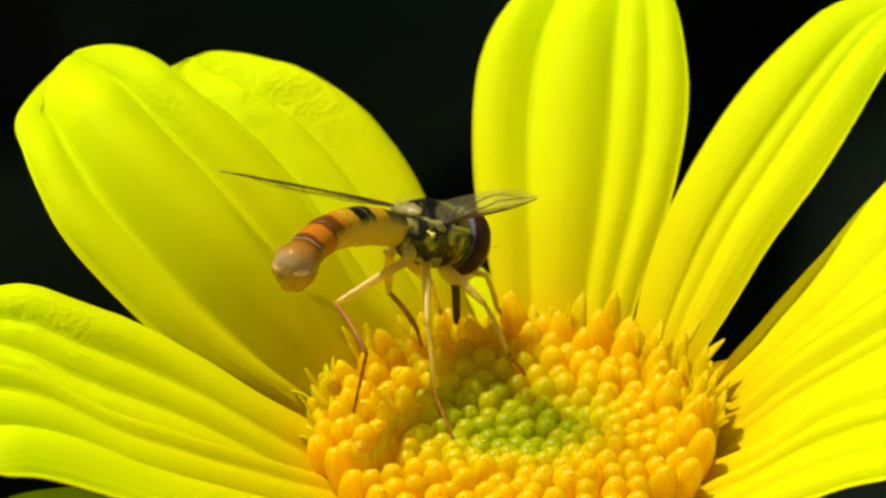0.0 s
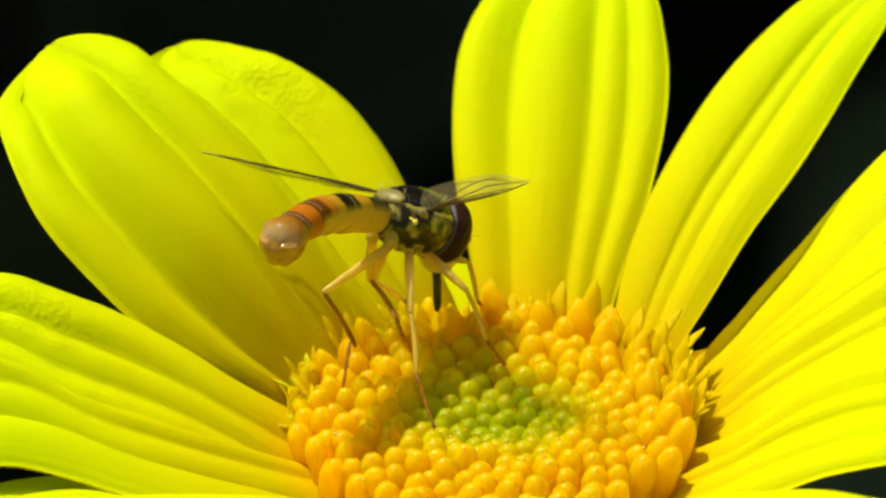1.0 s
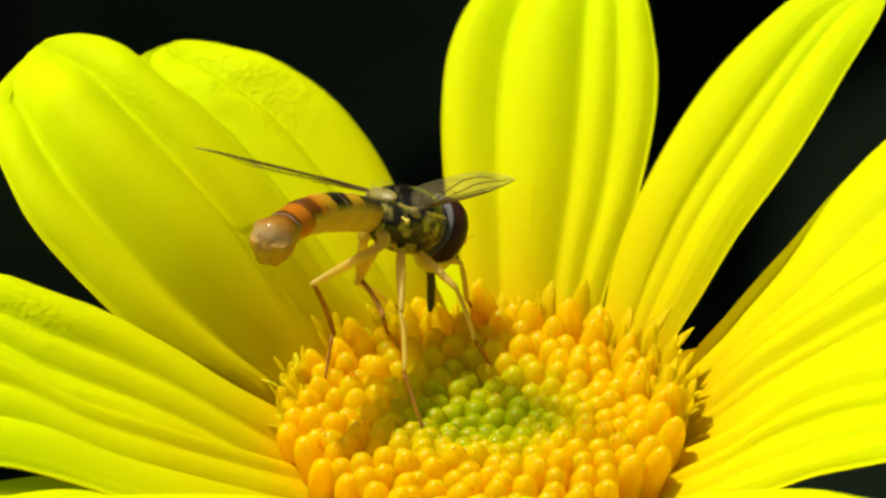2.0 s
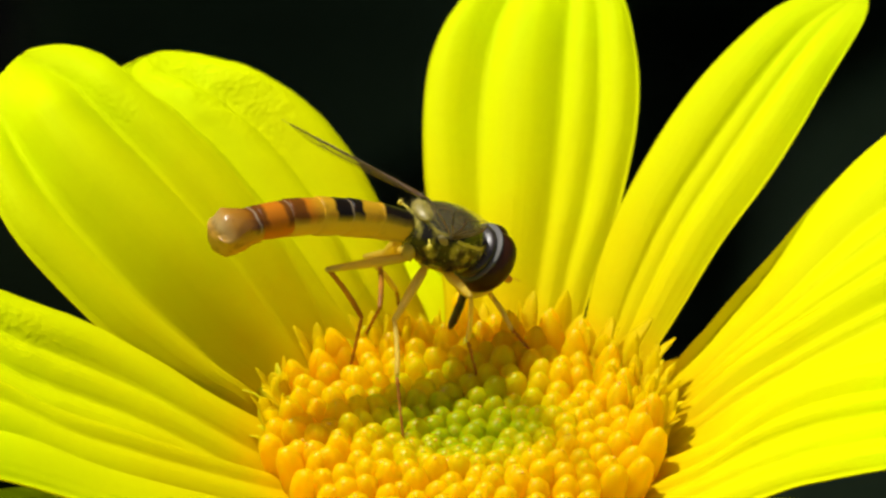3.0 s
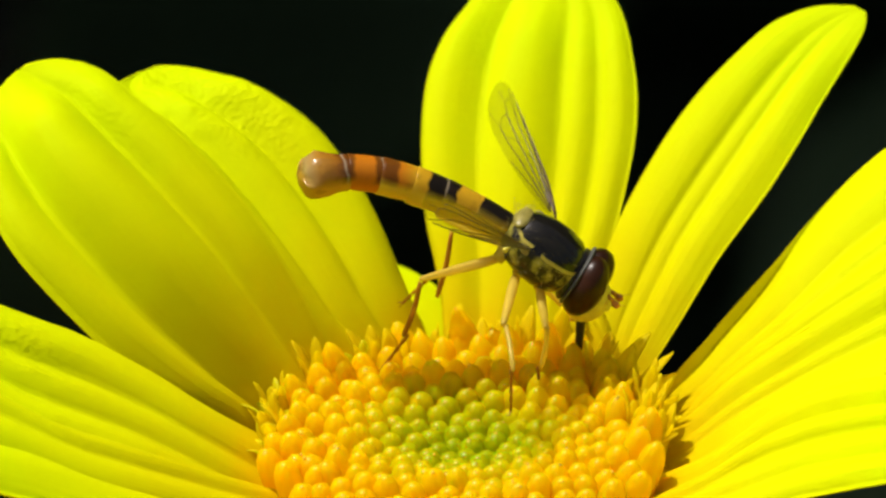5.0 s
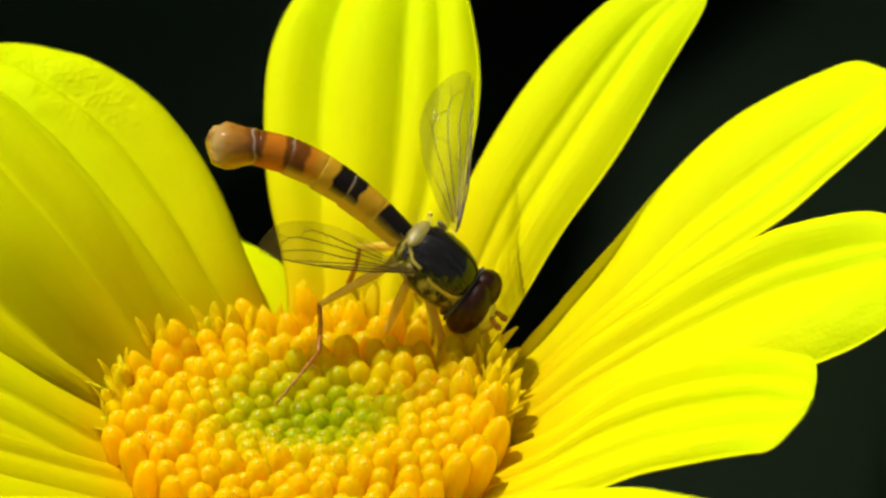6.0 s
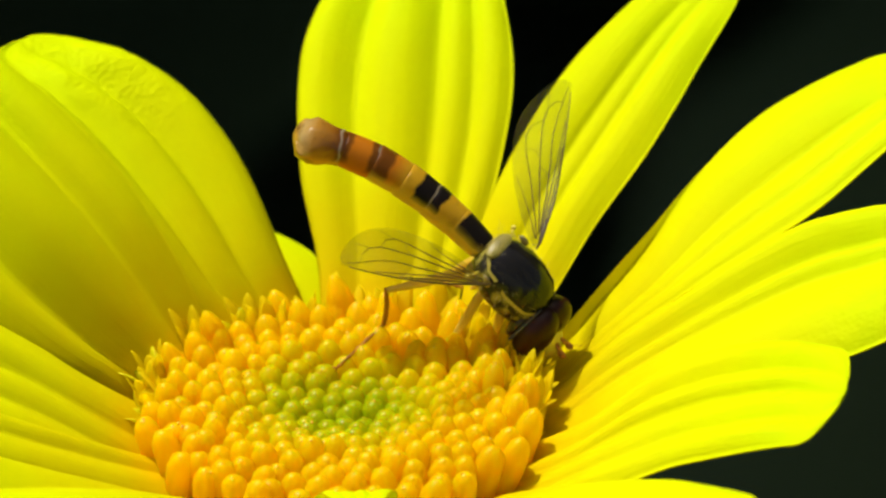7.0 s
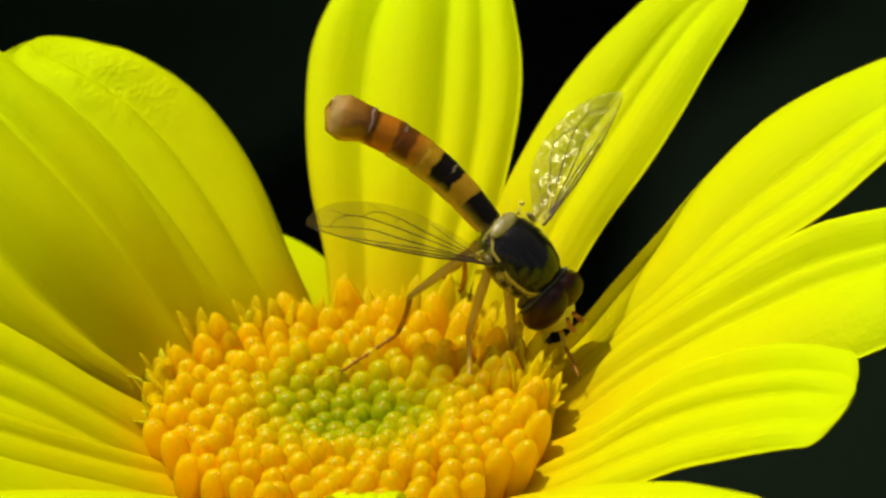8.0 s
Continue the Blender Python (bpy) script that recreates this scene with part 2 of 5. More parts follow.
# ---- ground and hedge ----
def ground():
    bm = bmesh.new()
    rng = random.Random(3)
    ticks = [-3000, -300, -30, -8, -3] + [i * 0.12 for i in range(-16, 17)] + [3, 8, 30, 300, 3000]
    grid = [[bm.verts.new((x, y, rng.uniform(-0.012, 0.012) if abs(x) < 2.5 and abs(y) < 2.5 else 0)) for x in ticks] for y in ticks]
    for a, b in zip(grid, grid[1:]):
        for i in range(len(ticks) - 1):
            bm.faces.new((a[i], a[i + 1], b[i + 1], b[i]))
    return tagged(part("ground", bm, SOIL), "dark garden soil in shade under a hedge", "ground", kind="structure")


def leaf_faces(bm, m, length, width):
    """One pointed leaf, folded along its midrib."""
    pts = [(0, 0, 0), (0.3, 0.42, 0.10), (0.65, 0.40, 0.10), (1, 0, -0.08), (0.65, -0.40, 0.10), (0.3, -0.42, 0.10), (0.5, 0, 0.0)]
    v = [bm.verts.new(m @ Vector((x * length, y * width, z * length))) for x, y, z in pts]
    for a, b, c in ((0, 6, 1), (1, 6, 2), (2, 6, 3), (3, 6, 4), (4, 6, 5), (5, 6, 0)):
        bm.faces.new((v[a], v[b], v[c]))


def hedge():
    rng = random.Random(11)
    base = new("hedge")
    base.location = (0, 0.62, 0)
    bm = bmesh.new()
    for i in range(26):
        x, y = rng.uniform(-1.1, 1.1), rng.uniform(0.15, 0.3)
        path = [(x, y, -0.03)]
        for k in range(1, 6):
            path.append((path[-1][0] + rng.uniform(-0.09, 0.09), path[-1][1] + rng.uniform(-0.05, 0.05), k * 0.24))
        tube_along(bm, path, [0.007 - 0.001 * k for k in range(6)], 6)
    part("branches", bm, TWIG, base)
    bm = bmesh.new()
    for i in range(14000):
        x, z = rng.uniform(-1.3, 1.3), 1.30 * rng.random() ** 1.2
        y = rng.uniform(-0.24, 0.45)
        m = Matrix.Translation((x, y, z + 0.015)) @ Euler((rng.uniform(-1.2, 1.2), rng.uniform(-0.9, 0.9), rng.uniform(0, 6.28))).to_matrix().to_4x4()
        leaf_faces(bm, m, rng.uniform(0.05, 0.085), rng.uniform(0.03, 0.05))
    leaves = part("leaves", bm, LEAF, base)
    tagged(leaves, kind="stuff")
    return tagged(base, "dense dark green hedge in shade behind the flower", "hedge")


ground()
hedge()


# ---- the daisy ----
DISC_R = 5.3      # mm
DISC_C = (-0.1, -0.5)   # its middle, mm
flower = new("daisy_flower")
flower.location = (0, 0, HEAD_Z)
tagged(flower, "bright yellow daisy with an orange disc, green at its centre", "flower")


def dome(r):
    """Height of the disc over its rim plane, mm."""
    q = min(1.2, r / DISC_R)
    return 0.18 + 0.28 * smooth(0.0, 0.6, q) - 0.75 * max(0.0, q - 0.55) ** 1.3


STATIONS = (0.0, 0.12, 0.25, 0.40, 0.55, 0.68, 0.79, 0.88, 0.95, 1.0)


def half_width(profile, s):
    """Half width at s of a petal's length, from its profile at STATIONS; rounds off at the tip."""
    k = max(n for n in range(len(STATIONS) - 1) if s >= STATIONS[n] - 1e-9)
    t = (s - STATIONS[k]) / (STATIONS[k + 1] - STATIONS[k])
    sq = [w * w for w in profile]
    h = STATIONS[k + 1] - STATIONS[k]

    def slope(n):
        if n == 0:
            return 0.0
        if n == len(sq) - 1:
            return (sq[n] - sq[n - 1]) / (STATIONS[n] - STATIONS[n - 1])
        return (sq[n + 1] - sq[n - 1]) / (STATIONS[n + 1] - STATIONS[n - 1])

    v = (2 * t ** 3 - 3 * t * t + 1) * sq[k] + (t ** 3 - 2 * t * t + t) * h * slope(k) + (3 * t * t - 2 * t ** 3) * sq[k + 1] + (t ** 3 - t * t) * h * slope(k + 1)
    return math.sqrt(max(0.0, v))


def petal(az, elev, length, plus, minus, roll=0.0, swing=0.0, bend=-6.0, drop=0.0, cup=0.02, seed=0, grooves=(-0.5, -0.08, 0.36), ridge=0.05, rough=0.0, curl=0.0, lip=0.0, teeth=()):
    """A ray petal: pleated sheet, narrow at its foot, blunt at its tip. mm and degrees.
    plus, minus: half widths of its two sides from foot to tip; grooves: where the pleats run, from one edge (-1) to the other (1);
    rough: puckers near the tip; curl: how the tip bends down; lip: how high a turned-up edge stands, mm; teeth: notches (side, depth, breadth) in the tip."""
    rng = random.Random(seed * 7 + 5)
    ph = [rng.uniform(0, 6.28) for _ in range(8)]
    skew = [rng.uniform(0.75, 1.35) for _ in range(8)]
    high = [rng.uniform(0.7, 1.2) for _ in range(8)]
    NS, NW, fine = 66, 44, 6
    line = [(0.0, 0.0)]
    for i in range(NS * fine):
        u = (i + 0.5) / (NS * fine)
        e = radians(elev - bend / 2 + bend * u - curl * smooth(0.75, 1.0, u))
        line.append((line[-1][0] + length / (NS * fine) * math.cos(e), line[-1][1] + length / (NS * fine) * math.sin(e)))
    bounds = [-1.0, *grooves, 1.0]
    wide = max(plus) + max(minus)
    cols = [-1 + 2 * j / NW for j in range(NW + 1)] + ([1 + 0.1 * (j + 1) for j in range(6)] if lip else [])
    pts = []
    for i in range(NS + 1):
        s = 1 - (1 - i / NS) ** 1.6
        wp, wm = max(half_width(plus, s), 0.02), max(half_width(minus, s), 0.02)
        rel = (wp + wm) / wide
        row = []
        for v in cols:
            w = min(v, 1.0)
            k = max(n for n in range(len(bounds) - 1) if w >= bounds[n] - 1e-6)
            q = min(1, max(0, (w - bounds[k]) / (bounds[k + 1] - bounds[k]))) ** skew[k]
            pleat = math.sin(math.pi * q) ** 0.8 * high[k]
            span = bounds[k + 1] - bounds[k]
            cut = sum(depth * math.exp(-((w - side) / breadth) ** 2) for side, depth, breadth in teeth)
            u = max(0.0, s * (1 - cut * smooth(0.7, 1.0, s)) + 0.004 * math.sin(9 * w + ph[0]) * smooth(0.8, 1, s))
            f = min(u, 1.0) * NS * fine
            n = min(int(f), NS * fine - 1)
            x = line[n][0] + (line[n + 1][0] - line[n][0]) * (f - n)
            z = line[n][1] + (line[n + 1][1] - line[n][1]) * (f - n)
            fold = ridge * wide * pleat * (0.25 + span) * (0.65 + 0.35 * smooth(0, 0.4, s)) * (1 - 0.8 * smooth(0.78, 1, s))
            wave = 0.006 * wide * math.sin(5.0 * s + 1.2 * w + ph[4]) * (1 - w * w) + 0.004 * wide * math.sin(11 * s - 2 * w + ph[5])
            edge = 0.004 * wide * math.sin(17 * s + ph[6] + (2 if w > 0 else 0)) * abs(w) ** 6
            pucker = rough * (noise.noise(Vector((s * 20 + seed * 9, w * 5, 0))) + 0.5 * noise.noise(Vector((s * 46, w * 12, seed)))) * smooth(0.35, 0.75, s)
            y = 0.5 * (wp - wm) + 0.5 * (wp + wm) * w + edge
            rise = max(0.0, (v - 1) / 0.6)
            bell = smooth(0.02, 0.2, s) * (1 - smooth(0.32, 0.58, s))
            row.append((x, y + 0.15 * lip * rise * bell, z + cup * y * y + (fold + wave + pucker) * rel + lip * bell * math.sin(1.4 * rise), w, s))
        pts.append(row)
    m = pose(0, 0, 0, 0, 0, az) @ pose(4.9 * MM, 0, (-0.7 - drop) * MM, 0, 0, swing) @ pose(0, 0, 0, roll, 0, 0)
    last = len(cols) - 1
    bm = bmesh.new()
    uvl = bm.loops.layers.uv.new("UVMap")
    along = bm.loops.layers.uv.new("Along")
    layers = []
    for off in (0.0, -0.16):
        layers.append([[bm.verts.new(m @ Vector((p[0] * MM, p[1] * MM, (p[2] + off * (1 - 0.7 * abs(p[3]) ** 4)) * MM))) for p in row] for row in pts])

    def quad(idx, flip, layer):
        f = bm.faces.new([layer[i][j] for i, j in (idx[::-1] if flip else idx)])
        for lp, (i, j) in zip(f.loops, idx[::-1] if flip else idx):
            lp[uvl].uv = (pts[i][j][3] * 0.5 + 0.5 + seed * 3.1, pts[i][j][4] * 2 + seed * 1.7)
            lp[along].uv = (min(1.0, 9 * rough) * smooth(0.45, 0.75, pts[i][j][4]) * smooth(-0.9, 0.1, math.sin(3 * pts[i][j][3] + ph[2])), pts[i][j][4])

    for i in range(NS):
        for j in range(last):
            idx = [(i, j), (i + 1, j), (i + 1, j + 1), (i, j + 1)]
            quad(idx, False, layers[0])
            quad(idx, True, layers[1])
    rim = [(i, 0) for i in range(NS + 1)] + [(NS, j) for j in range(1, last + 1)] + [(i, last) for i in range(NS - 1, -1, -1)] + [(0, j) for j in range(last - 1, 0, -1)]
    for a, b in zip(rim, rim[1:] + rim[:1]):
        bm.faces.new((layers[0][a[0]][a[1]], layers[0][b[0]][b[1]], layers[1][b[0]][b[1]], layers[1][a[0]][a[1]]))
    return part("petal", bm, PETAL, flower)


EVEN = (1.3, 1.9, 2.5, 2.95, 3.1, 3.0, 2.75, 2.25, 1.5, 0.0)
SMALL = (1.0, 1.4, 1.8, 2.1, 2.2, 2.1, 1.8, 1.4, 0.9, 0.0)

petal(143.0, 39.0, 13.88, (2.37, 2.87, 4.03, 4.86, 5.07, 4.94, 4.39, 3.70, 3.0, 0.0), (1.20, 1.31, 1.62, 1.94, 2.00, 1.99, 1.86, 1.74, 1.27, 0.0), roll=-12, swing=-6.6, bend=-40, cup=0.015, seed=1, grooves=(-0.47, 0.48), ridge=0.17, rough=0.03, teeth=((0.66, 0.03, 0.09),))
petal(116.0, 35.0, 12.80, (1.27, 1.30, 2.23, 2.71, 3.04, 3.26, 3.36, 3.30, 2.80, 0.0), (2.37, 2.37, 2.56, 2.95, 3.11, 3.04, 2.59, 2.08, 1.35, 0.0), roll=4, swing=19.9, bend=-38, drop=0.35, cup=0.015, seed=2, grooves=(-0.30, 0.25), ridge=0.16, rough=0.06)
petal(106, 9, 7.8, SMALL, SMALL, bend=-10, grooves=(0.1,), seed=3, drop=0.6)
petal(77.0, 36.0, 14.03, (1.93, 1.93, 2.25, 2.81, 3.14, 3.15, 2.85, 2.32, 1.73, 0.0), (2.00, 2.00, 2.26, 2.78, 3.04, 2.99, 2.76, 2.44, 1.88, 0.0), roll=2, swing=7.8, bend=-18, drop=0.25, seed=4, grooves=(-0.64, -0.30, 0.44), ridge=0.105, rough=0.02)
petal(49.0, 36.0, 14.83, (1.03, 1.12, 1.82, 2.30, 2.51, 2.49, 2.32, 2.05, 1.43, 0.0), (1.20, 1.20, 1.20, 1.14, 1.19, 1.08, 0.88, 0.70, 0.50, 0.0), roll=8, swing=3.2, bend=-20, drop=0.1, seed=5, grooves=(-0.2, 0.15), ridge=0.08)
petal(28.0, 33.0, 16.08, (0.40, 0.40, 0.69, 1.60, 3.05, 3.53, 3.47, 3.24, 2.78, 0.0), (1.33, 1.33, 1.33, 1.87, 2.30, 2.49, 2.06, 1.52, 0.88, 0.0), roll=-3, swing=-13.1, bend=-17, drop=0.5, seed=6, grooves=(-0.45, 0.0), ridge=0.08, lip=0.55)
petal(8.0, 28.0, 14.11, (0.90, 0.90, 1.73, 2.26, 2.85, 3.16, 3.03, 2.75, 2.02, 0.0), (2.50, 2.50, 2.45, 2.37, 2.69, 2.66, 2.56, 2.21, 1.52, 0.0), roll=16, swing=-7.7, bend=-14, seed=7, grooves=(0.22, 0.5), ridge=0.08, rough=0.03)
petal(-24.0, 28.0, 12.01, (1.10, 1.10, 1.56, 2.69, 2.94, 2.88, 2.60, 2.20, 1.80, 0.0), (2.50, 2.50, 2.50, 2.30, 1.93, 1.93, 1.90, 1.90, 1.90, 0.0), roll=16, swing=2.2, bend=-8, drop=-0.1, seed=8, grooves=(-0.42, 0.1, 0.5), ridge=0.11, rough=0.02)
petal(-40.0, 26.0, 16.24, (0.30, 0.30, 0.35, 0.45, 0.57, 0.67, 0.57, 0.47, 0.36, 0.0), (1.80, 2.10, 2.40, 2.60, 2.60, 2.50, 2.20, 1.80, 1.20, 0.0), roll=8, swing=-16.7, bend=-12, drop=0.2, seed=9, grooves=(-0.4, 0.2), ridge=0.06)
petal(-90.0, 37.0, 8.98, (1.73, 1.72, 1.50, 1.35, 1.20, 1.05, 0.90, 0.75, 0.55, 0.0), (1.20, 1.30, 1.20, 1.10, 1.00, 0.90, 0.80, 0.65, 0.48, 0.0), swing=2.3, bend=-50, drop=0.75, seed=10)
petal(-70, 8, 12.5, EVEN, EVEN, seed=14, drop=0.4)
petal(180.0, 27.0, 12.62, (2.67, 2.67, 2.58, 2.56, 2.57, 2.42, 1.84, 1.45, 1.24, 0.0), (1.33, 1.36, 1.63, 2.17, 2.50, 2.55, 2.62, 2.22, 1.51, 0.0), roll=-14, swing=2.5, bend=-14, drop=0.2, seed=11, grooves=(-0.25, 0.3), ridge=0.11, rough=0.05)
petal(200.0, 24.0, 15.1, (3.2, 3.4, 3.6, 3.6, 3.2, 2.6, 2.2, 2.2, 1.6, 0.0), (0.6, 0.6, 0.8, 1.12, 1.69, 2.85, 2.9, 2.3, 1.6, 0.0), roll=-12, swing=4.0, bend=-10, drop=0.1, seed=12, grooves=(-0.6, 0.1), ridge=0.09)
petal(225.5, 19.6, 15.01, EVEN, EVEN, roll=14.2, swing=-1.9, bend=-14.4, seed=13, drop=0.1)
petal(254, 12, 12.5, EVEN, EVEN, seed=15, drop=0.4)


def bud_mesh(length, radius, point, sides=10):
    """A closed disc floret: a plump bud with five faint seams."""
    bm = bmesh.new()
    prof = [(-0.6, 0.8), (0.0, 0.97), (0.45, 1.0), (0.66, 0.98), (0.80, 0.90), (0.89, 0.75), (0.955 + 0.5 * point, 0.50), (0.99 + point, 0.18)]
    rings = []
    for h, r in prof:
        seam = 0.02 + 0.10 * smooth(0.6, 1.0, h)
        rings.append([Vector((radius * r * (1 - (seam if k % 2 else 0)) * math.cos(2 * math.pi * k / sides), radius * r * (1 - (seam if k % 2 else 0)) * math.sin(2 * math.pi * k / sides), length * h)) * MM for k in range(sides)])
    skin(bm, rings)
    me = bpy.data.meshes.new("disc_floret")
    bm.normal_update()
    bm.to_mesh(me)
    bm.free()
    me.polygons.foreach_set("use_smooth", [True] * len(me.polygons))
    me.materials.append(FLORET)
    return me


def lobe(bm, foot, tip, side, width, thick):
    """A pointed lobe from foot to tip, with a rounded spear outline."""
    axis = tip - foot
    out = axis.cross(side).normalized()
    rings = []
    for u, w in ((0.0, 0.7), (0.3, 1.0), (0.6, 0.92), (0.85, 0.55), (1.0, 0.14)):
        c = foot + axis * u + out * (0.10 * axis.length * math.sin(math.pi * u))
        s = side.normalized() * width * w
        t = out * thick * max(w, 0.3)
        rings.append([(c + s) * MM, (c + 0.4 * s + t) * MM, (c - 0.4 * s + t) * MM, (c - s) * MM, (c - t) * MM])
    skin(bm, rings)


def open_mesh(length, radius, seed):
    """An opened disc floret: a tube with five pointed lobes bent outward."""
    rng = random.Random(seed)
    bm = bmesh.new()
    n = 10
    rings = []
    for h, r in ((-0.6, 0.6), (0.0, 0.7), (0.45, 0.85), (0.66, 0.8), (0.70, 0.4)):
        rings.append([Vector((radius * r * math.cos(2 * math.pi * k / n), radius * r * math.sin(2 * math.pi * k / n), length * h)) * MM for k in range(n)])
    skin(bm, rings)
    for k in range(5):
        a = 2 * math.pi * k / 5
        d = Vector((math.cos(a), math.sin(a), 0))
        foot = d * radius * 0.72 + Vector((0, 0, length * 0.6))
        tip = d * radius * rng.uniform(0.8, 1.5) + Vector((0, 0, length * rng.uniform(0.85, 1.12)))
        lobe(bm, foot, tip, Vector((-d.y, d.x, 0)), radius * 0.5, 0.035)
    me = bpy.data.meshes.new("open_floret")
    bm.normal_update()
    bm.to_mesh(me)
    bm.free()
    me.polygons.foreach_set("use_smooth", [True] * len(me.polygons))
    me.materials.append(POLLEN_TIP)
    return me


# tips of the stray lobes that stand out of the rim, mm
RIM_TIPS = [
    (-5.84, 0.59, 1.32),
    (-5.71, 0.59, 1.14),
    (-4.88, 3.04, 0.65),
    (-4.35, 3.76, 0.54),
    (-3.92, 4.21, 0.45),
    (1.89, 5.43, 1.86),
    (2.80, 5.02, 2.11),
    (0.45, 5.73, 1.30),
    (-0.19, 5.75, 1.75),
    (5.25, 3.67, 1.93),
    (5.88, 2.80, 1.75),
    (5.97, 2.60, 1.17),
    (5.52, 1.61, 1.68),
    (5.74, -0.32, -0.59),
    (3.89, -2.33, -0.21),
    (4.69, 3.33, 0.77),
    (-2.91, 4.96, 0.72),
    (3.25, 4.74, 1.46),
    (4.13, 4.00, 1.59),
    (5.85, 1.70, 1.55),
    (5.95, 1.05, 1.35),
    (5.70, 2.30, 1.85),
    (6.05, 0.30, 1.05),
    (5.95, -0.55, 0.95),
    (5.60, 0.70, 1.60),
]


def nectar():
    """Small shining drops on the floret tips."""
    rng = random.Random(8)
    bm = bmesh.new()
    ellipsoid(bm, (0, 0, 0), (0.045 * MM, 0.045 * MM, 0.035 * MM), u=8, v=6)
    first = part("nectar_drop", bm, NECTAR, flower)
    tops = [o for o in scene.collection.objects if o.name.startswith("disc_floret")]
    for k in range(70):
        o = rng.choice(tops)
        h = max(v.co.z for v in o.data.vertices)
        m = o.matrix_basis @ Matrix.Translation((rng.uniform(-0.12, 0.12) * MM, rng.uniform(-0.12, 0.12) * MM, h * rng.uniform(0.94, 1.0)))
        d = first if k == 0 else new("nectar_drop", first.data)
        d.parent = flower
        d.matrix_basis = m


def rim_lobes():
    rng = random.Random(77)
    for x, y, z in RIM_TIPS:
        tip = Vector((x, y, z))
        r = math.hypot(x, y)
        foot = Vector((x / r * 5.0 + rng.uniform(-0.1, 0.1), y / r * 5.0 + rng.uniform(-0.1, 0.1), 0.0))
        bm = bmesh.new()
        side = Vector((-y / r, x / r, 0)) if rng.random() < 0.6 else Vector((1, 0, 0.2))
        lobe(bm, foot, tip, side, rng.uniform(0.26, 0.42), rng.uniform(0.035, 0.06))
        part("floret_lobe", bm, POLLEN_TIP, flower)


def opened_at_rim():
    """Fully opened florets, paler, that lean out over the rim."""
    for k, (x, y, z, size) in enumerate(((-5.75, 1.95, 0.85, 1.25), (-3.15, 4.85, 0.95, 1.2), (-5.95, 0.20, 0.55, 1.1), (5.35, -1.9, 0.30, 0.7))):
        me = open_mesh(1.9, 0.40, 20 + k)
        me.materials[0] = LIME_TIP
        tip = Vector((x, y, z))
        foot = Vector((x * 0.84, y * 0.84, -0.7))
        ob = new("open_floret", me)
        ob.parent = flower
        q = (tip - foot).to_track_quat("Z", "X").to_matrix().to_4x4()
        ob.matrix_basis = Matrix.Translation(foot * MM) @ q @ Matrix.Diagonal((size, size, (tip - foot).length / 1.9, 1))


def disc():
    rng = random.Random(21)
    bm = bmesh.new()
    prof = [(0.0, -1.6), (2.0, -1.7), (4.4, -1.4), (5.0, -0.8), (5.2, -0.2), (5.0, 0.18), (4.6, 0.34), (4.0, 0.40), (3.3, 0.30), (2.4, 0.20), (1.2, 0.08), (0.2, 0.0)]
    rings = [[Vector((r * math.cos(2 * math.pi * k / 32), r * math.sin(2 * math.pi * k / 32), z)) * MM for k in range(32)] for r, z in [(0.3, -1.6)] + prof[1:]]
    skin(bm, rings)
    part("receptacle", bm, FLORET, flower, "orange receptacle under the florets")
    buds = [bud_mesh(1.25, 0.40, p) for p in (0.0, 0.015, 0.03)]
    points = [bud_mesh(1.25, 0.42, p) for p in (0.05, 0.08)]
    opens = [open_mesh(1.25, 0.42, k) for k in range(4)]
    total = 246
    for i in range(total):
        q = math.sqrt((i + 0.5) / total)
        r = DISC_R * q ** 1.02 + rng.uniform(-0.03, 0.03)
        a = i * 2.399963 + rng.uniform(-0.012, 0.012)
        back = smooth(-0.5, 0.3, math.sin(a) + 0.35 * math.cos(a))   # the rim florets on the far side stand taller
        me = rng.choice(buds if q < 0.78 or back < 0.3 else buds + points + points if q < 0.9 else opens + points)
        tilt = 20 * q ** 2.4 + rng.uniform(-2, 2)
        ob = new("disc_floret" if me not in opens else "open_floret", me)
        ob.parent = flower
        s = rng.uniform(0.96, 1.05) * (0.96 + 0.08 * q)
        tall = s * (1.0 + 0.30 * smooth(0.2, 0.7, q) + 0.45 * smooth(0.7, 1.0, q) * back) * rng.uniform(0.92, 1.08)
        place = Matrix.Translation(((DISC_C[0] + r * math.cos(a)) * MM, (DISC_C[1] + r * math.sin(a)) * MM, (dome(r) - 0.75) * MM))
        ob.matrix_basis = place @ pose(0, 0, 0, 0, 0, math.degrees(a)) @ pose(0, 0, 0, 0, tilt, rng.uniform(0, 72)) @ Matrix.Diagonal((s, s, tall, 1))


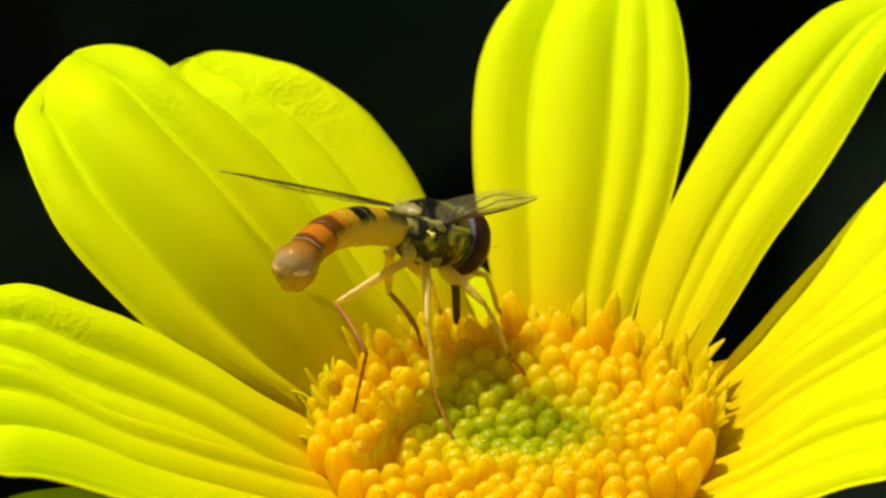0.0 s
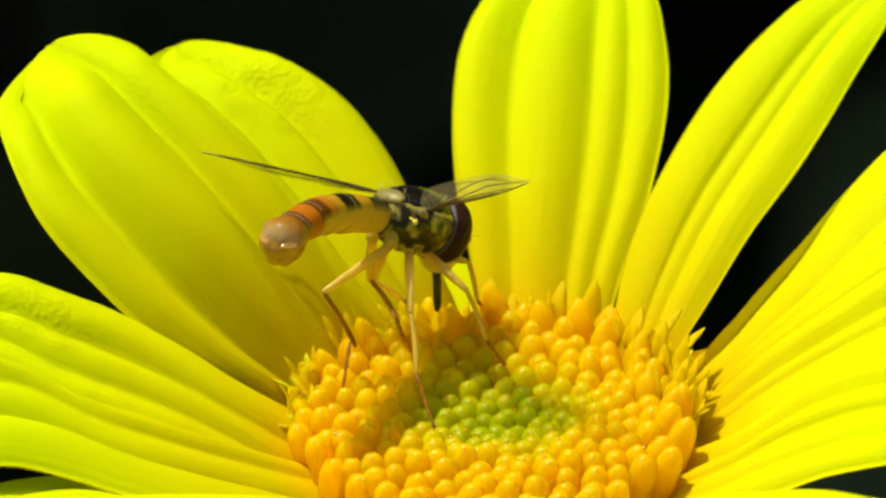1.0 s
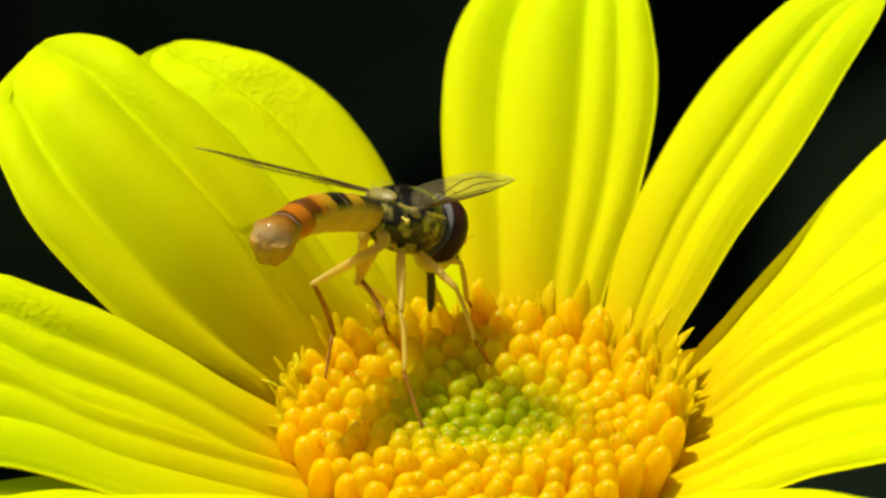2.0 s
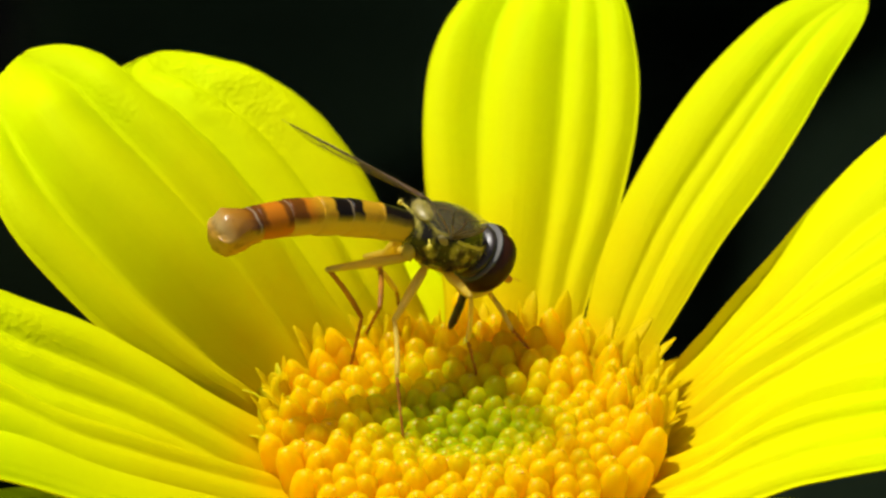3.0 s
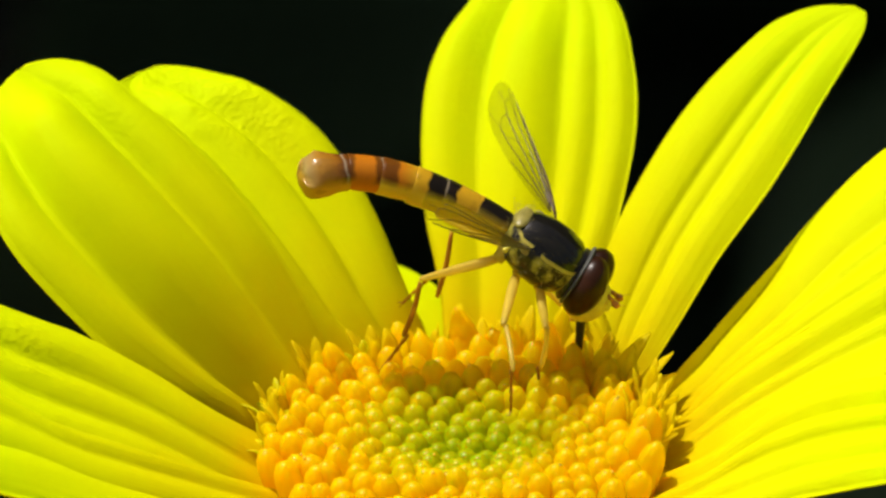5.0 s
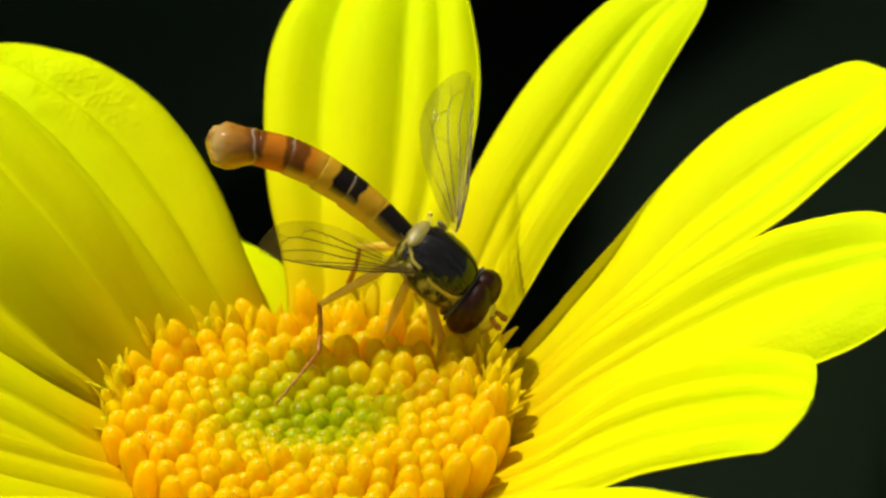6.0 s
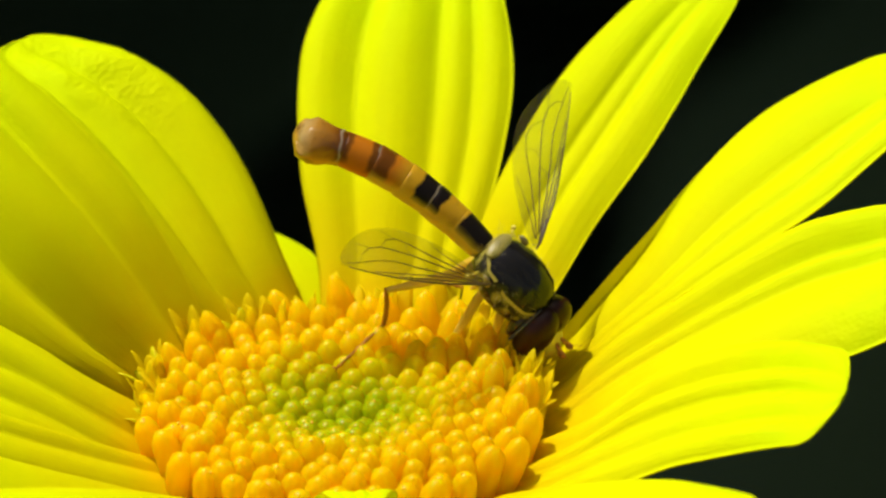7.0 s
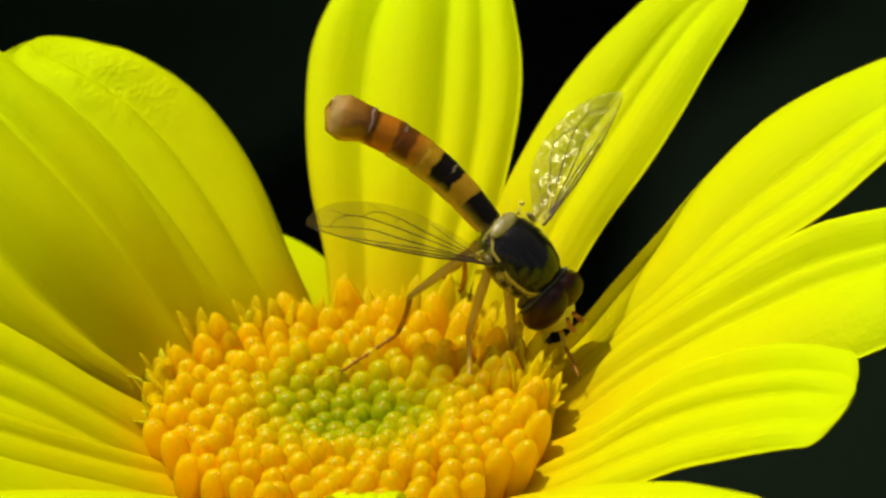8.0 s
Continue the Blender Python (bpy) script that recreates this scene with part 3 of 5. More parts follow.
def stalk():
    bm = bmesh.new()
    path = [(0.05 * (1 - k / 12) ** 2, 0.02 * math.sin(k * 0.4), -HEAD_Z - 0.02 + (HEAD_Z + 0.0185) * k / 12) for k in range(12)] + [(0, 0, -0.0012)]
    tube_along(bm, path, [0.0016] * 12 + [0.0022], 10)
    part("stem", bm, STEM, flower, "slender green stem")
    for k in range(13):
        bm = bmesh.new()
        a = 2 * math.pi * k / 13
        pts = [(1.2, -3.0), (3.6, -2.6), (5.4, -1.7), (6.2, -0.9)]
        rings = []
        for (r, z), w in zip(pts, (0.8, 1.1, 1.0, 0.3)):
            c = Vector((r * math.cos(a), r * math.sin(a), z))
            t = Vector((-math.sin(a), math.cos(a), 0)) * w
            o = Vector((math.cos(a), math.sin(a), -1)).normalized() * 0.12
            rings.append([(c + t) * MM, (c + o) * MM, (c - t) * MM, (c - o) * MM])
        skin(bm, rings)
        part("bract", bm, GREEN, flower)


disc()
nectar()
rim_lobes()
opened_at_rim()
stalk()

# ---- the hoverfly; x runs to its head, y to its left, z to its back; mm ----
PARTS = {}
fly = new("hoverfly")
tagged(fly, "slender hoverfly with black and orange bands and clear wings", "insect")


def body():
    bm = lathe_x([(-1.12 * MM, 0.25 * MM), (-1.0 * MM, 0.55 * MM), (-0.62 * MM, 0.83 * MM), (-0.12 * MM, 0.97 * MM), (0.42 * MM, 0.98 * MM), (0.92 * MM, 0.87 * MM), (1.28 * MM, 0.60 * MM), (1.46 * MM, 0.30 * MM)], 32, 1.0, 1.0)
    part("thorax", bm, THORAX, fly, "black shiny thorax with yellow side stripes")
    bm = bmesh.new()
    ellipsoid(bm, (-0.92 * MM, 0, 0.52 * MM), (0.27 * MM, 0.54 * MM, 0.15 * MM), (0, -40, 0))
    part("scutellum", bm, SCUTELLUM, fly, "dull yellow rounded scutellum")
    bm = bmesh.new()
    rng = random.Random(5)
    for i in range(420):
        a, b = rng.uniform(0, 2 * math.pi), rng.uniform(-0.5, 0.75)
        d = Vector((math.cos(a) * math.cos(b), math.sin(a) * math.cos(b), math.sin(b)))
        p = Vector((0.17 + d.x * 1.24, d.y * 0.93, d.z * 0.88))
        q = p + (d + Vector((rng.uniform(-0.3, 0.3), rng.uniform(-0.3, 0.3), rng.uniform(-0.3, 0.3)))) * rng.uniform(0.10, 0.24)
        tube_along(bm, [p * MM, q * MM], [0.0045 * MM, 0.0015 * MM], 3)
    for i in range(90):
        x = rng.uniform(-1.25, -0.7)
        w = rng.uniform(-0.75, 0.75)
        p = Vector((x, w, 0.92 * math.sqrt(max(0.05, 1 - (w / 1.0) ** 2 - (x / 1.3) ** 2))))
        q = p + Vector((rng.uniform(-0.25, 0.05), rng.uniform(-0.1, 0.1), rng.uniform(0.16, 0.34)))
        tube_along(bm, [p * MM, q * MM], [0.004 * MM, 0.0012 * MM], 3)
    tagged(part("thorax_hair", bm, HAIR, fly, "short pale fuzz"), kind="stuff")
    for side in (-1, 1):
        bm = bmesh.new()
        ellipsoid(bm, (-0.45 * MM, 0.98 * side * MM, 0.30 * MM), (0.20 * MM, 0.08 * MM, 0.11 * MM), (0, 20, 12 * side))
        part("calypter", bm, CREAM, fly, "pale flap under the wing root")
        bm = bmesh.new()
        tube_along(bm, [Vector((-0.75, 0.80 * side, 0.1)) * MM, Vector((-0.85, 1.12 * side, 0.05)) * MM], [0.03 * MM, 0.03 * MM], 6)
        ellipsoid(bm, (-0.87 * MM, 1.18 * side * MM, 0.04 * MM), (0.08 * MM, 0.07 * MM, 0.09 * MM), u=10, v=8)
        part("haltere", bm, FACE, fly, "yellow knob behind the wing")
        for x in (-0.77, -0.08, 0.67):
            bm = bmesh.new()
            tube_along(bm, [Vector((x, 0.30 * side, -0.45)) * MM, Vector((x, 0.44 * side, -0.88)) * MM], [0.24 * MM, 0.17 * MM], 10)
            part("coxa", bm, LEG_PALE, fly)


def head():
    bm = bmesh.new()
    ellipsoid(bm, (1.62 * MM, 0, -0.02 * MM), (0.45 * MM, 0.92 * MM, 0.78 * MM))
    ellipsoid(bm, (1.22 * MM, 0, 0.0), (0.26 * MM, 0.86 * MM, 0.84 * MM))
    hd = part("head", bm, DARK, fly, "broad head with large dark red eyes")
    PARTS["head"] = hd
    bm = bmesh.new()
    ellipsoid(bm, (1.36 * MM, 0, 0.04 * MM), (0.12 * MM, 0.97 * MM, 0.94 * MM), u=36, v=20)
    part("occiput", bm, OCCIPUT, hd, "pale grey rim behind the eyes")
    for side in (-1, 1):
        bm = bmesh.new()
        ellipsoid(bm, (1.68 * MM, 0.28 * side * MM, 0.06 * MM), (0.56 * MM, 0.77 * MM, 0.97 * MM), (6 * side, 0, -14 * side), 40, 28)
        part("compound_eye", bm, EYE_RED, hd, "dark maroon glossy eye")
        bm = bmesh.new()
        tube_along(bm, [Vector((2.38, 0.12 * side, 0.10)) * MM, Vector((2.60, 0.18 * side, 0.06)) * MM], [0.06 * MM, 0.07 * MM], 8)
        ellipsoid(bm, (2.70 * MM, 0.20 * side * MM, 0.02 * MM), (0.14 * MM, 0.08 * MM, 0.12 * MM), u=12, v=8)
        tube_along(bm, [Vector((2.70, 0.2 * side, 0.1)) * MM, Vector((2.95, 0.36 * side, 0.24)) * MM], [0.012 * MM, 0.006 * MM], 4)
        part("antenna", bm, ORANGE, hd, "short orange antenna with a bristle")
    bm = bmesh.new()
    ellipsoid(bm, (1.98 * MM, 0, -0.46 * MM), (0.60 * MM, 0.64 * MM, 0.76 * MM), (0, 10, 0))
    ellipsoid(bm, (2.50 * MM, 0, -0.34 * MM), (0.16 * MM, 0.20 * MM, 0.18 * MM))
    part("face", bm, FACE, hd, "lemon yellow face")
    bm = bmesh.new()
    tube_along(bm, [Vector((1.80, 0, -0.70)) * MM, Vector((2.06, 0, -1.08)) * MM, Vector((2.32, 0, -1.48)) * MM, Vector((2.58, 0, -2.02)) * MM, Vector((2.66, 0, -2.22)) * MM], [0.17 * MM, 0.15 * MM, 0.13 * MM, 0.12 * MM, 0.06 * MM], 12)
    part("proboscis", bm, DARK, hd, "dark brown proboscis")


def abdomen():
    # x runs towards the tail; ring radii in mm
    rad = [(0.40, 0.44), (0.45, 0.48), (0.49, 0.52), (0.52, 0.54), (0.54, 0.52)]
    deep = (1.55, 1.5, 1.3, 1.12, 1.0)
    for i, (r0, r1) in enumerate(rad):
        bm = lathe_x([(-0.06 * MM, 0.88 * r0 * MM), (-0.02 * MM, 0.97 * r0 * MM), (0.1 * MM, r0 * MM), (0.5 * MM, 0.5 * (r0 + r1) * 1.02 * MM), (0.86 * MM, 1.01 * r1 * MM), (0.98 * MM, 1.015 * r1 * MM), (1.02 * MM, 0.97 * r1 * MM)], 24, 0.88, deep[i])
        PARTS["segment_%d" % i] = part("abdomen_ring", bm, RINGS[i], fly, ["black waist ring with a yellow band", "yellow ring with a black band", "orange ring with a dark edge", "orange ring with a brown edge", "brown and orange ring"][i])
    bm = lathe_x([(-0.06 * MM, 0.46 * MM), (0.05 * MM, 0.54 * MM), (0.12 * MM, 0.53 * MM), (0.35 * MM, 0.56 * MM), (0.6 * MM, 0.63 * MM), (0.85 * MM, 0.66 * MM), (1.05 * MM, 0.63 * MM), (1.2 * MM, 0.55 * MM), (1.31 * MM, 0.42 * MM), (1.38 * MM, 0.22 * MM)], 32, 0.9, 1.1)
    # claspers folded under the tail make its end lumpy
    for v in bm.verts:
        p = v.co / MM
        lump = noise.noise(Vector((p.x * 3.2 + 4, p.y * 2.6, p.z * 2.6))) * smooth(0.3, 0.8, p.x)
        v.co += Vector((0.10 * lump, 0.12 * lump * p.y, 0.16 * lump * p.z)) * MM
        if p.z > 0.12:
            v.co.z -= 0.12 * MM * smooth(0.85, 1.35, p.x)
    PARTS["segment_5"] = part("abdomen_tip", bm, RINGS[5], fly, "glossy tan bulbous tail end")


def wing_edge(u):
    """Half outlines of a wing at u of its length: front and rear, mm."""
    L = 5.6
    front = 0.10 + 0.22 * math.sin(math.pi * u ** 0.9) ** 0.7 if 0 < u < 1 else 0.06
    rear = -(0.08 + 1.36 * math.sin(math.pi * u ** 1.15) ** 0.72) if 0 < u < 1 else -0.02
    return L * u, front, rear


def wing(side, key):
    """Clear wing with veins; x to its tip, its front edge towards the head."""
    bm = bmesh.new()
    N, W = 48, 12
    grid = []
    for i in range(N + 1):
        x, f, r = wing_edge(1 - (1 - i / N) ** 1.6)
        row = []
        for j in range(W + 1):
            y = r + (f - r) * j / W
            row.append((x, -side * y, 0.05 * math.sin(3.0 * y + 0.8 * x) - 0.03 * y * y))
        grid.append(row)
    for off in (0.006, -0.006):
        vs = [[bm.verts.new(Vector((p[0], p[1], p[2] + off)) * MM) for p in row] for row in grid]
        for i in range(N):
            for j in range(W):
                bm.faces.new((vs[i][j], vs[i + 1][j], vs[i + 1][j + 1], vs[i][j + 1]))
    bmesh.ops.remove_doubles(bm, verts=bm.verts, dist=1e-7)
    ob = part("wing", bm, WING, fly, "clear veined wing with an amber tint")
    PARTS["wing_" + key] = ob

    def vein(pts, r0, r1):
        path = []
        for a, b in zip(pts, pts[1:]):
            for k in range(6):
                t = k / 6
                path.append([a[0] + (b[0] - a[0]) * t, a[1] + (b[1] - a[1]) * t])
        path.append(pts[-1])
        out = []
        for u, v in path:
            x, f, r = wing_edge(u)
            y = r + (f - r) * v
            out.append(Vector((x, -side * y, 0.05 * math.sin(3.0 * y + 0.8 * x) - 0.03 * y * y)) * MM)
        b2 = bmesh.new()
        n = len(out)
        tube_along(b2, out, [0.72 * (r0 + (r1 - r0) * k / n) * MM for k in range(n)], 5)
        part("vein", b2, VEIN, ob)

    vein([(0.0, 0.9), (0.3, 1.0), (0.6, 1.0), (0.95, 1.0)], 0.055, 0.02)
    vein([(0.0, 0.85), (0.3, 0.93), (0.62, 0.97)], 0.04, 0.02)
    vein([(0.03, 0.8), (0.35, 0.86), (0.78, 0.95)], 0.035, 0.016)
    vein([(0.1, 0.76), (0.32, 0.78), (0.5, 0.76), (0.64, 0.70), (0.78, 0.72), (0.96, 0.80)], 0.032, 0.014)
    vein([(0.08, 0.70), (0.26, 0.63), (0.42, 0.57), (0.58, 0.50), (0.70, 0.43), (0.78, 0.42), (0.84, 0.52), (0.86, 0.66), (0.87, 0.75)], 0.03, 0.013)
    vein([(0.05, 0.60), (0.20, 0.50), (0.36, 0.40), (0.48, 0.28), (0.57, 0.22), (0.64, 0.26), (0.68, 0.36), (0.70, 0.44)], 0.028, 0.013)
    vein([(0.05, 0.50), (0.14, 0.38), (0.24, 0.24), (0.33, 0.10)], 0.024, 0.012)
    vein([(0.42, 0.77), (0.435, 0.66), (0.44, 0.57)], 0.016, 0.014)
    vein([(0.50, 0.53), (0.52, 0.40), (0.50, 0.27)], 0.016, 0.014)
    vein([(0.57, 0.22), (0.62, 0.12), (0.66, 0.04)], 0.013, 0.009)
    vein([(0.78, 0.42), (0.84, 0.30), (0.88, 0.20)], 0.013, 0.009)


LEG_LEN = {"H": (2.43, 1.95, 2.05), "M": (2.05, 1.79, 1.73), "F": (1.79, 1.57, 1.28)}


def legs():
    for key in ("RH", "RM", "RF", "LH", "LM", "LF"):
        fl, tl, sl = [v * MM for v in LEG_LEN[key[1]]]
        bm = bmesh.new()
        tube_along(bm, [(fl * u, 0, 0) for u in (-0.03, 0.08, 0.3, 0.6, 0.85, 0.97, 1.02)], [r * MM for r in (0.10, 0.135, 0.15, 0.13, 0.105, 0.09, 0.06)], 10)
        PARTS["femur_" + key] = part("femur", bm, LEG_PALE, fly, "pale yellow thigh")
        bm = bmesh.new()
        tube_along(bm, [(tl * u, 0, 0.03 * tl * math.sin(math.pi * u)) for u in (-0.03, 0.1, 0.4, 0.7, 0.95, 1.02)], [r * MM for r in (0.06, 0.07, 0.075, 0.08, 0.075, 0.05)], 8)
        PARTS["tibia_" + key] = part("tibia", bm, LEG_BROWN if key[1] == "H" else LEG_PALE, fly, "slim shin")
        bm = bmesh.new()
        path, rr = [], []
        for k in range(5):
            for u, r in ((0.0, 0.042), (0.12, 0.058), (0.17, 0.062)):
                path.append((sl * (k * 0.2 + u), 0, 0))
                rr.append(r * (1 - 0.06 * k) * MM)
        path.append((sl, 0, 0))
        rr.append(0.03 * MM)
        tube_along(bm, path, rr, 7)
        for y in (-1, 1):
            tube_along(bm, [Vector((sl, 0, 0)), Vector((sl + 0.08 * MM, y * 0.06 * MM, -0.02 * MM)), Vector((sl + 0.11 * MM, y * 0.09 * MM, -0.09 * MM))], [0.025 * MM, 0.02 * MM, 0.006 * MM], 4)
        PARTS["tarsus_" + key] = part("tarsus", bm, LEG_BROWN, fly, "brown jointed foot")


body()
head()
abdomen()
wing(1, "L")
wing(-1, "R")
legs()


# ---- what moves ----
def motions():
    """The hoverfly turns on the flower; wings, legs and abdomen follow in its space."""
    walk(fly, [
        (0, mm(-2.627, 3.477, 454.836, -8.6, 28.1, 39.1)),
        (1.5, mm(-2.547, 3.515, 454.906, -8.1, 28.5, 38.9)),
        (1.7, mm(-2.547, 3.515, 454.906, -8.1, 28.5, 38.9)),
        (2.8, mm(-1.259, 3.496, 454.871, 4.7, 27.3, 37.5)),
        (3, mm(-0.881, 3.430, 454.746, 8.2, 31.9, 24.7)),
        (3.5, mm(-1.025, 3.606, 455.078, 4.3, 29.4, 36.3)),
        (3.8, mm(-0.697, 3.850, 455.538, 6.8, 29.6, 34.8)),
        (4, mm(-0.687, 3.865, 455.565, 7.2, 30.8, 41.8)),
        (4.2, mm(-0.183, 3.877, 455.418, 5.5, 39.0, 29.7)),
        (5.3, mm(2.821, 3.446, 454.607, 5.0, 33.3, -15.5)),
        (5.5, mm(3.292, 3.390, 454.501, 6.7, 34.0, -7.1)),
        (5.8, mm(3.455, 3.015, 453.795, 10.7, 37.1, -16.5)),
        (6, mm(3.461, 2.990, 453.748, 22.0, 41.6, -14.4)),
        (6.5, mm(4.217, 2.649, 453.789, 21.7, 39.6, -16.2)),
        (7, mm(4.688, 2.344, 453.386, 21.0, 47.6, -19.7)),
        (7.5, mm(5.046, 2.337, 453.543, 27.8, 55.1, -18.5)),
        (8, mm(4.619, 2.535, 454.087, 30.6, 47.8, -17.7))])
    walk(PARTS["segment_0"], [
        (0, mm(-1.149, -0.003, -0.000, 0.0, -0.0, -174.5)),
        (0.5, mm(-1.150, -0.001, 0.016, -0.0, 1.3, -172.9)),
        (1, mm(-1.151, -0.000, 0.006, -0.0, 2.2, -171.6)),
        (1.5, mm(-1.147, -0.005, 0.000, 0.0, 2.6, -171.1)),
        (1.7, mm(-1.147, -0.005, 0.000, 0.0, 2.6, -171.1)),
        (2.8, mm(-1.155, 0.001, -0.006, 0.0, -6.2, 177.0)),
        (3, mm(-1.155, -0.001, -0.008, 0.0, 7.5, -179.4)),
        (3.5, mm(-1.156, 0.003, -0.004, 0.0, -3.1, -179.6)),
        (3.8, mm(-1.154, 0.001, -0.003, 0.0, -5.5, -166.8)),
        (4, mm(-1.154, 0.002, -0.003, 0.0, -8.5, -172.5)),
        (4.2, mm(-1.156, 0.003, -0.006, 0.0, 7.9, 165.6)),
        (5.3, mm(-1.151, 0.000, -0.000, 0.0, 7.2, -173.4)),
        (5.5, mm(-1.166, -0.001, -0.006, -0.0, 12.2, -177.9)),
        (5.8, mm(-1.161, 0.001, -0.001, -0.0, -2.0, 178.1)),
        (6, mm(-1.161, 0.002, -0.000, -0.0, 2.8, 177.2)),
        (6.5, mm(-1.163, -0.001, -0.002, -0.0, 1.2, -177.5)),
        (7, mm(-1.166, -0.005, -0.007, -0.0, 5.3, -178.5)),
        (7.5, mm(-1.163, -0.004, -0.005, -0.0, 7.5, 177.4)),
        (8, mm(-1.170, 0.005, -0.001, 0.0, 0.8, 179.3))])
    walk(PARTS["segment_1"], [
        (0, mm(-2.077, -0.098, 0.002, 0.0, 7.0, -170.7)),
        (0.5, mm(-2.065, -0.117, 0.044, -0.0, 7.2, -169.3)),
        (1, mm(-2.062, -0.131, -0.010, -0.0, 7.4, -168.1)),
        (1.5, mm(-2.040, -0.159, -0.038, 0.0, 7.5, -167.7)),
        (1.7, mm(-2.040, -0.159, -0.038, -0.0, 7.5, -167.7)),
        (2.8, mm(-2.117, 0.052, 0.088, -0.0, 0.3, -179.7)),
        (3, mm(-2.128, -0.017, -0.154, 0.0, 11.8, -177.2)),
        (3.5, mm(-2.125, 0.005, 0.046, -0.0, 3.7, -175.2)),
        (3.8, mm(-2.056, -0.209, 0.091, 0.0, 2.7, -166.0)),
        (4, mm(-2.062, -0.117, 0.137, -0.0, 2.2, -172.2)),
        (4.2, mm(-2.087, 0.243, -0.145, 0.0, 11.1, 171.7)),
        (5.3, mm(-2.120, -0.115, -0.123, 0.0, 9.3, -170.8)),
        (5.5, mm(-2.125, -0.038, -0.220, -0.0, 14.1, -175.5)),
        (5.8, mm(-2.166, 0.034, 0.034, -0.0, 1.3, -177.7)),
        (6, mm(-2.148, 0.056, -0.044, 0.0, 5.0, -178.6)),
        (6.5, mm(-2.129, -0.044, -0.027, 0.0, 3.1, -174.2)),
        (7, mm(-2.130, -0.041, -0.106, -0.0, 7.0, -174.7)),
        (7.5, mm(-2.119, 0.036, -0.135, -0.0, 8.7, -179.1)),
        (8, mm(-2.033, 0.034, -0.010, 0.0, 2.9, -175.8))])
    walk(PARTS["segment_2"], [
        (0, mm(-2.989, -0.253, -0.111, 0.0, 14.4, -166.6)),
        (0.5, mm(-2.964, -0.289, -0.015, 0.0, 13.5, -165.4)),
        (1, mm(-2.957, -0.315, -0.105, 0.0, 12.8, -164.5)),
        (1.5, mm(-2.914, -0.368, -0.154, 0.0, 12.5, -164.1)),
        (1.7, mm(-2.914, -0.368, -0.154, -0.0, 12.5, -164.1)),
        (2.8, mm(-3.086, 0.048, 0.071, 0.0, 7.2, -176.0)),
        (3, mm(-3.087, -0.070, -0.376, 0.0, 16.3, -174.9)),
        (3.5, mm(-3.091, -0.068, -0.021, -0.0, 11.2, -170.1)),
        (3.8, mm(-2.957, -0.431, 0.053, -0.0, 10.5, -165.3)),
        (4, mm(-2.977, -0.239, 0.107, 0.0, 12.3, -172.0)),
        (4.2, mm(-3.031, 0.387, -0.338, -0.0, 14.9, 179.6)),
        (5.3, mm(-3.075, -0.271, -0.282, 0.0, 11.9, -167.5)),
        (5.5, mm(-3.080, -0.114, -0.468, -0.0, 16.5, -172.5)),
        (5.8, mm(-3.176, -0.003, 0.012, 0.0, 5.5, -172.5)),
        (6, mm(-3.136, 0.041, -0.126, -0.0, 7.8, -173.1)),
        (6.5, mm(-3.095, -0.140, -0.083, -0.0, 5.3, -170.3)),
        (7, mm(-3.096, -0.139, -0.237, -0.0, 9.0, -170.0)),
        (7.5, mm(-3.077, 0.017, -0.287, 0.0, 10.1, -175.0)),
        (8, mm(-2.903, -0.002, -0.049, -0.0, 5.3, -170.2))])
    walk(PARTS["segment_3"], [
        (0, mm(-3.865, -0.469, -0.341, -0.0, 21.8, -162.1)),
        (0.5, mm(-3.831, -0.517, -0.164, 0.0, 19.7, -161.2)),
        (1, mm(-3.824, -0.552, -0.280, 0.0, 18.1, -160.6)),
        (1.5, mm(-3.758, -0.632, -0.347, -0.0, 17.4, -160.3)),
        (1.7, mm(-3.758, -0.632, -0.347, -0.0, 17.4, -160.3)),
        (2.8, mm(-4.047, -0.017, -0.065, -0.0, 14.3, -172.2)),
        (3, mm(-4.025, -0.161, -0.675, 0.0, 20.7, -172.5)),
        (3.5, mm(-4.030, -0.220, -0.211, 0.0, 18.8, -164.7)),
        (3.8, mm(-3.842, -0.661, -0.110, -0.0, 17.5, -164.6)),
        (4, mm(-3.873, -0.364, -0.085, -0.0, 21.2, -171.7)),
        (4.2, mm(-3.970, 0.399, -0.594, -0.0, 19.3, -170.2)),
        (5.3, mm(-4.010, -0.482, -0.484, -0.0, 15.3, -163.1)),
        (5.5, mm(-4.026, -0.237, -0.755, 0.0, 19.4, -168.6)),
        (5.8, mm(-4.175, -0.128, -0.084, -0.0, 10.7, -165.9)),
        (6, mm(-4.115, -0.063, -0.255, -0.0, 11.4, -165.9)),
        (6.5, mm(-4.053, -0.299, -0.176, 0.0, 7.8, -165.9)),
        (7, mm(-4.050, -0.314, -0.403, 0.0, 11.4, -164.3)),
        (7.5, mm(-4.032, -0.066, -0.462, -0.0, 11.6, -170.4)),
        (8, mm(-3.767, -0.114, -0.121, -0.0, 7.8, -164.0))])
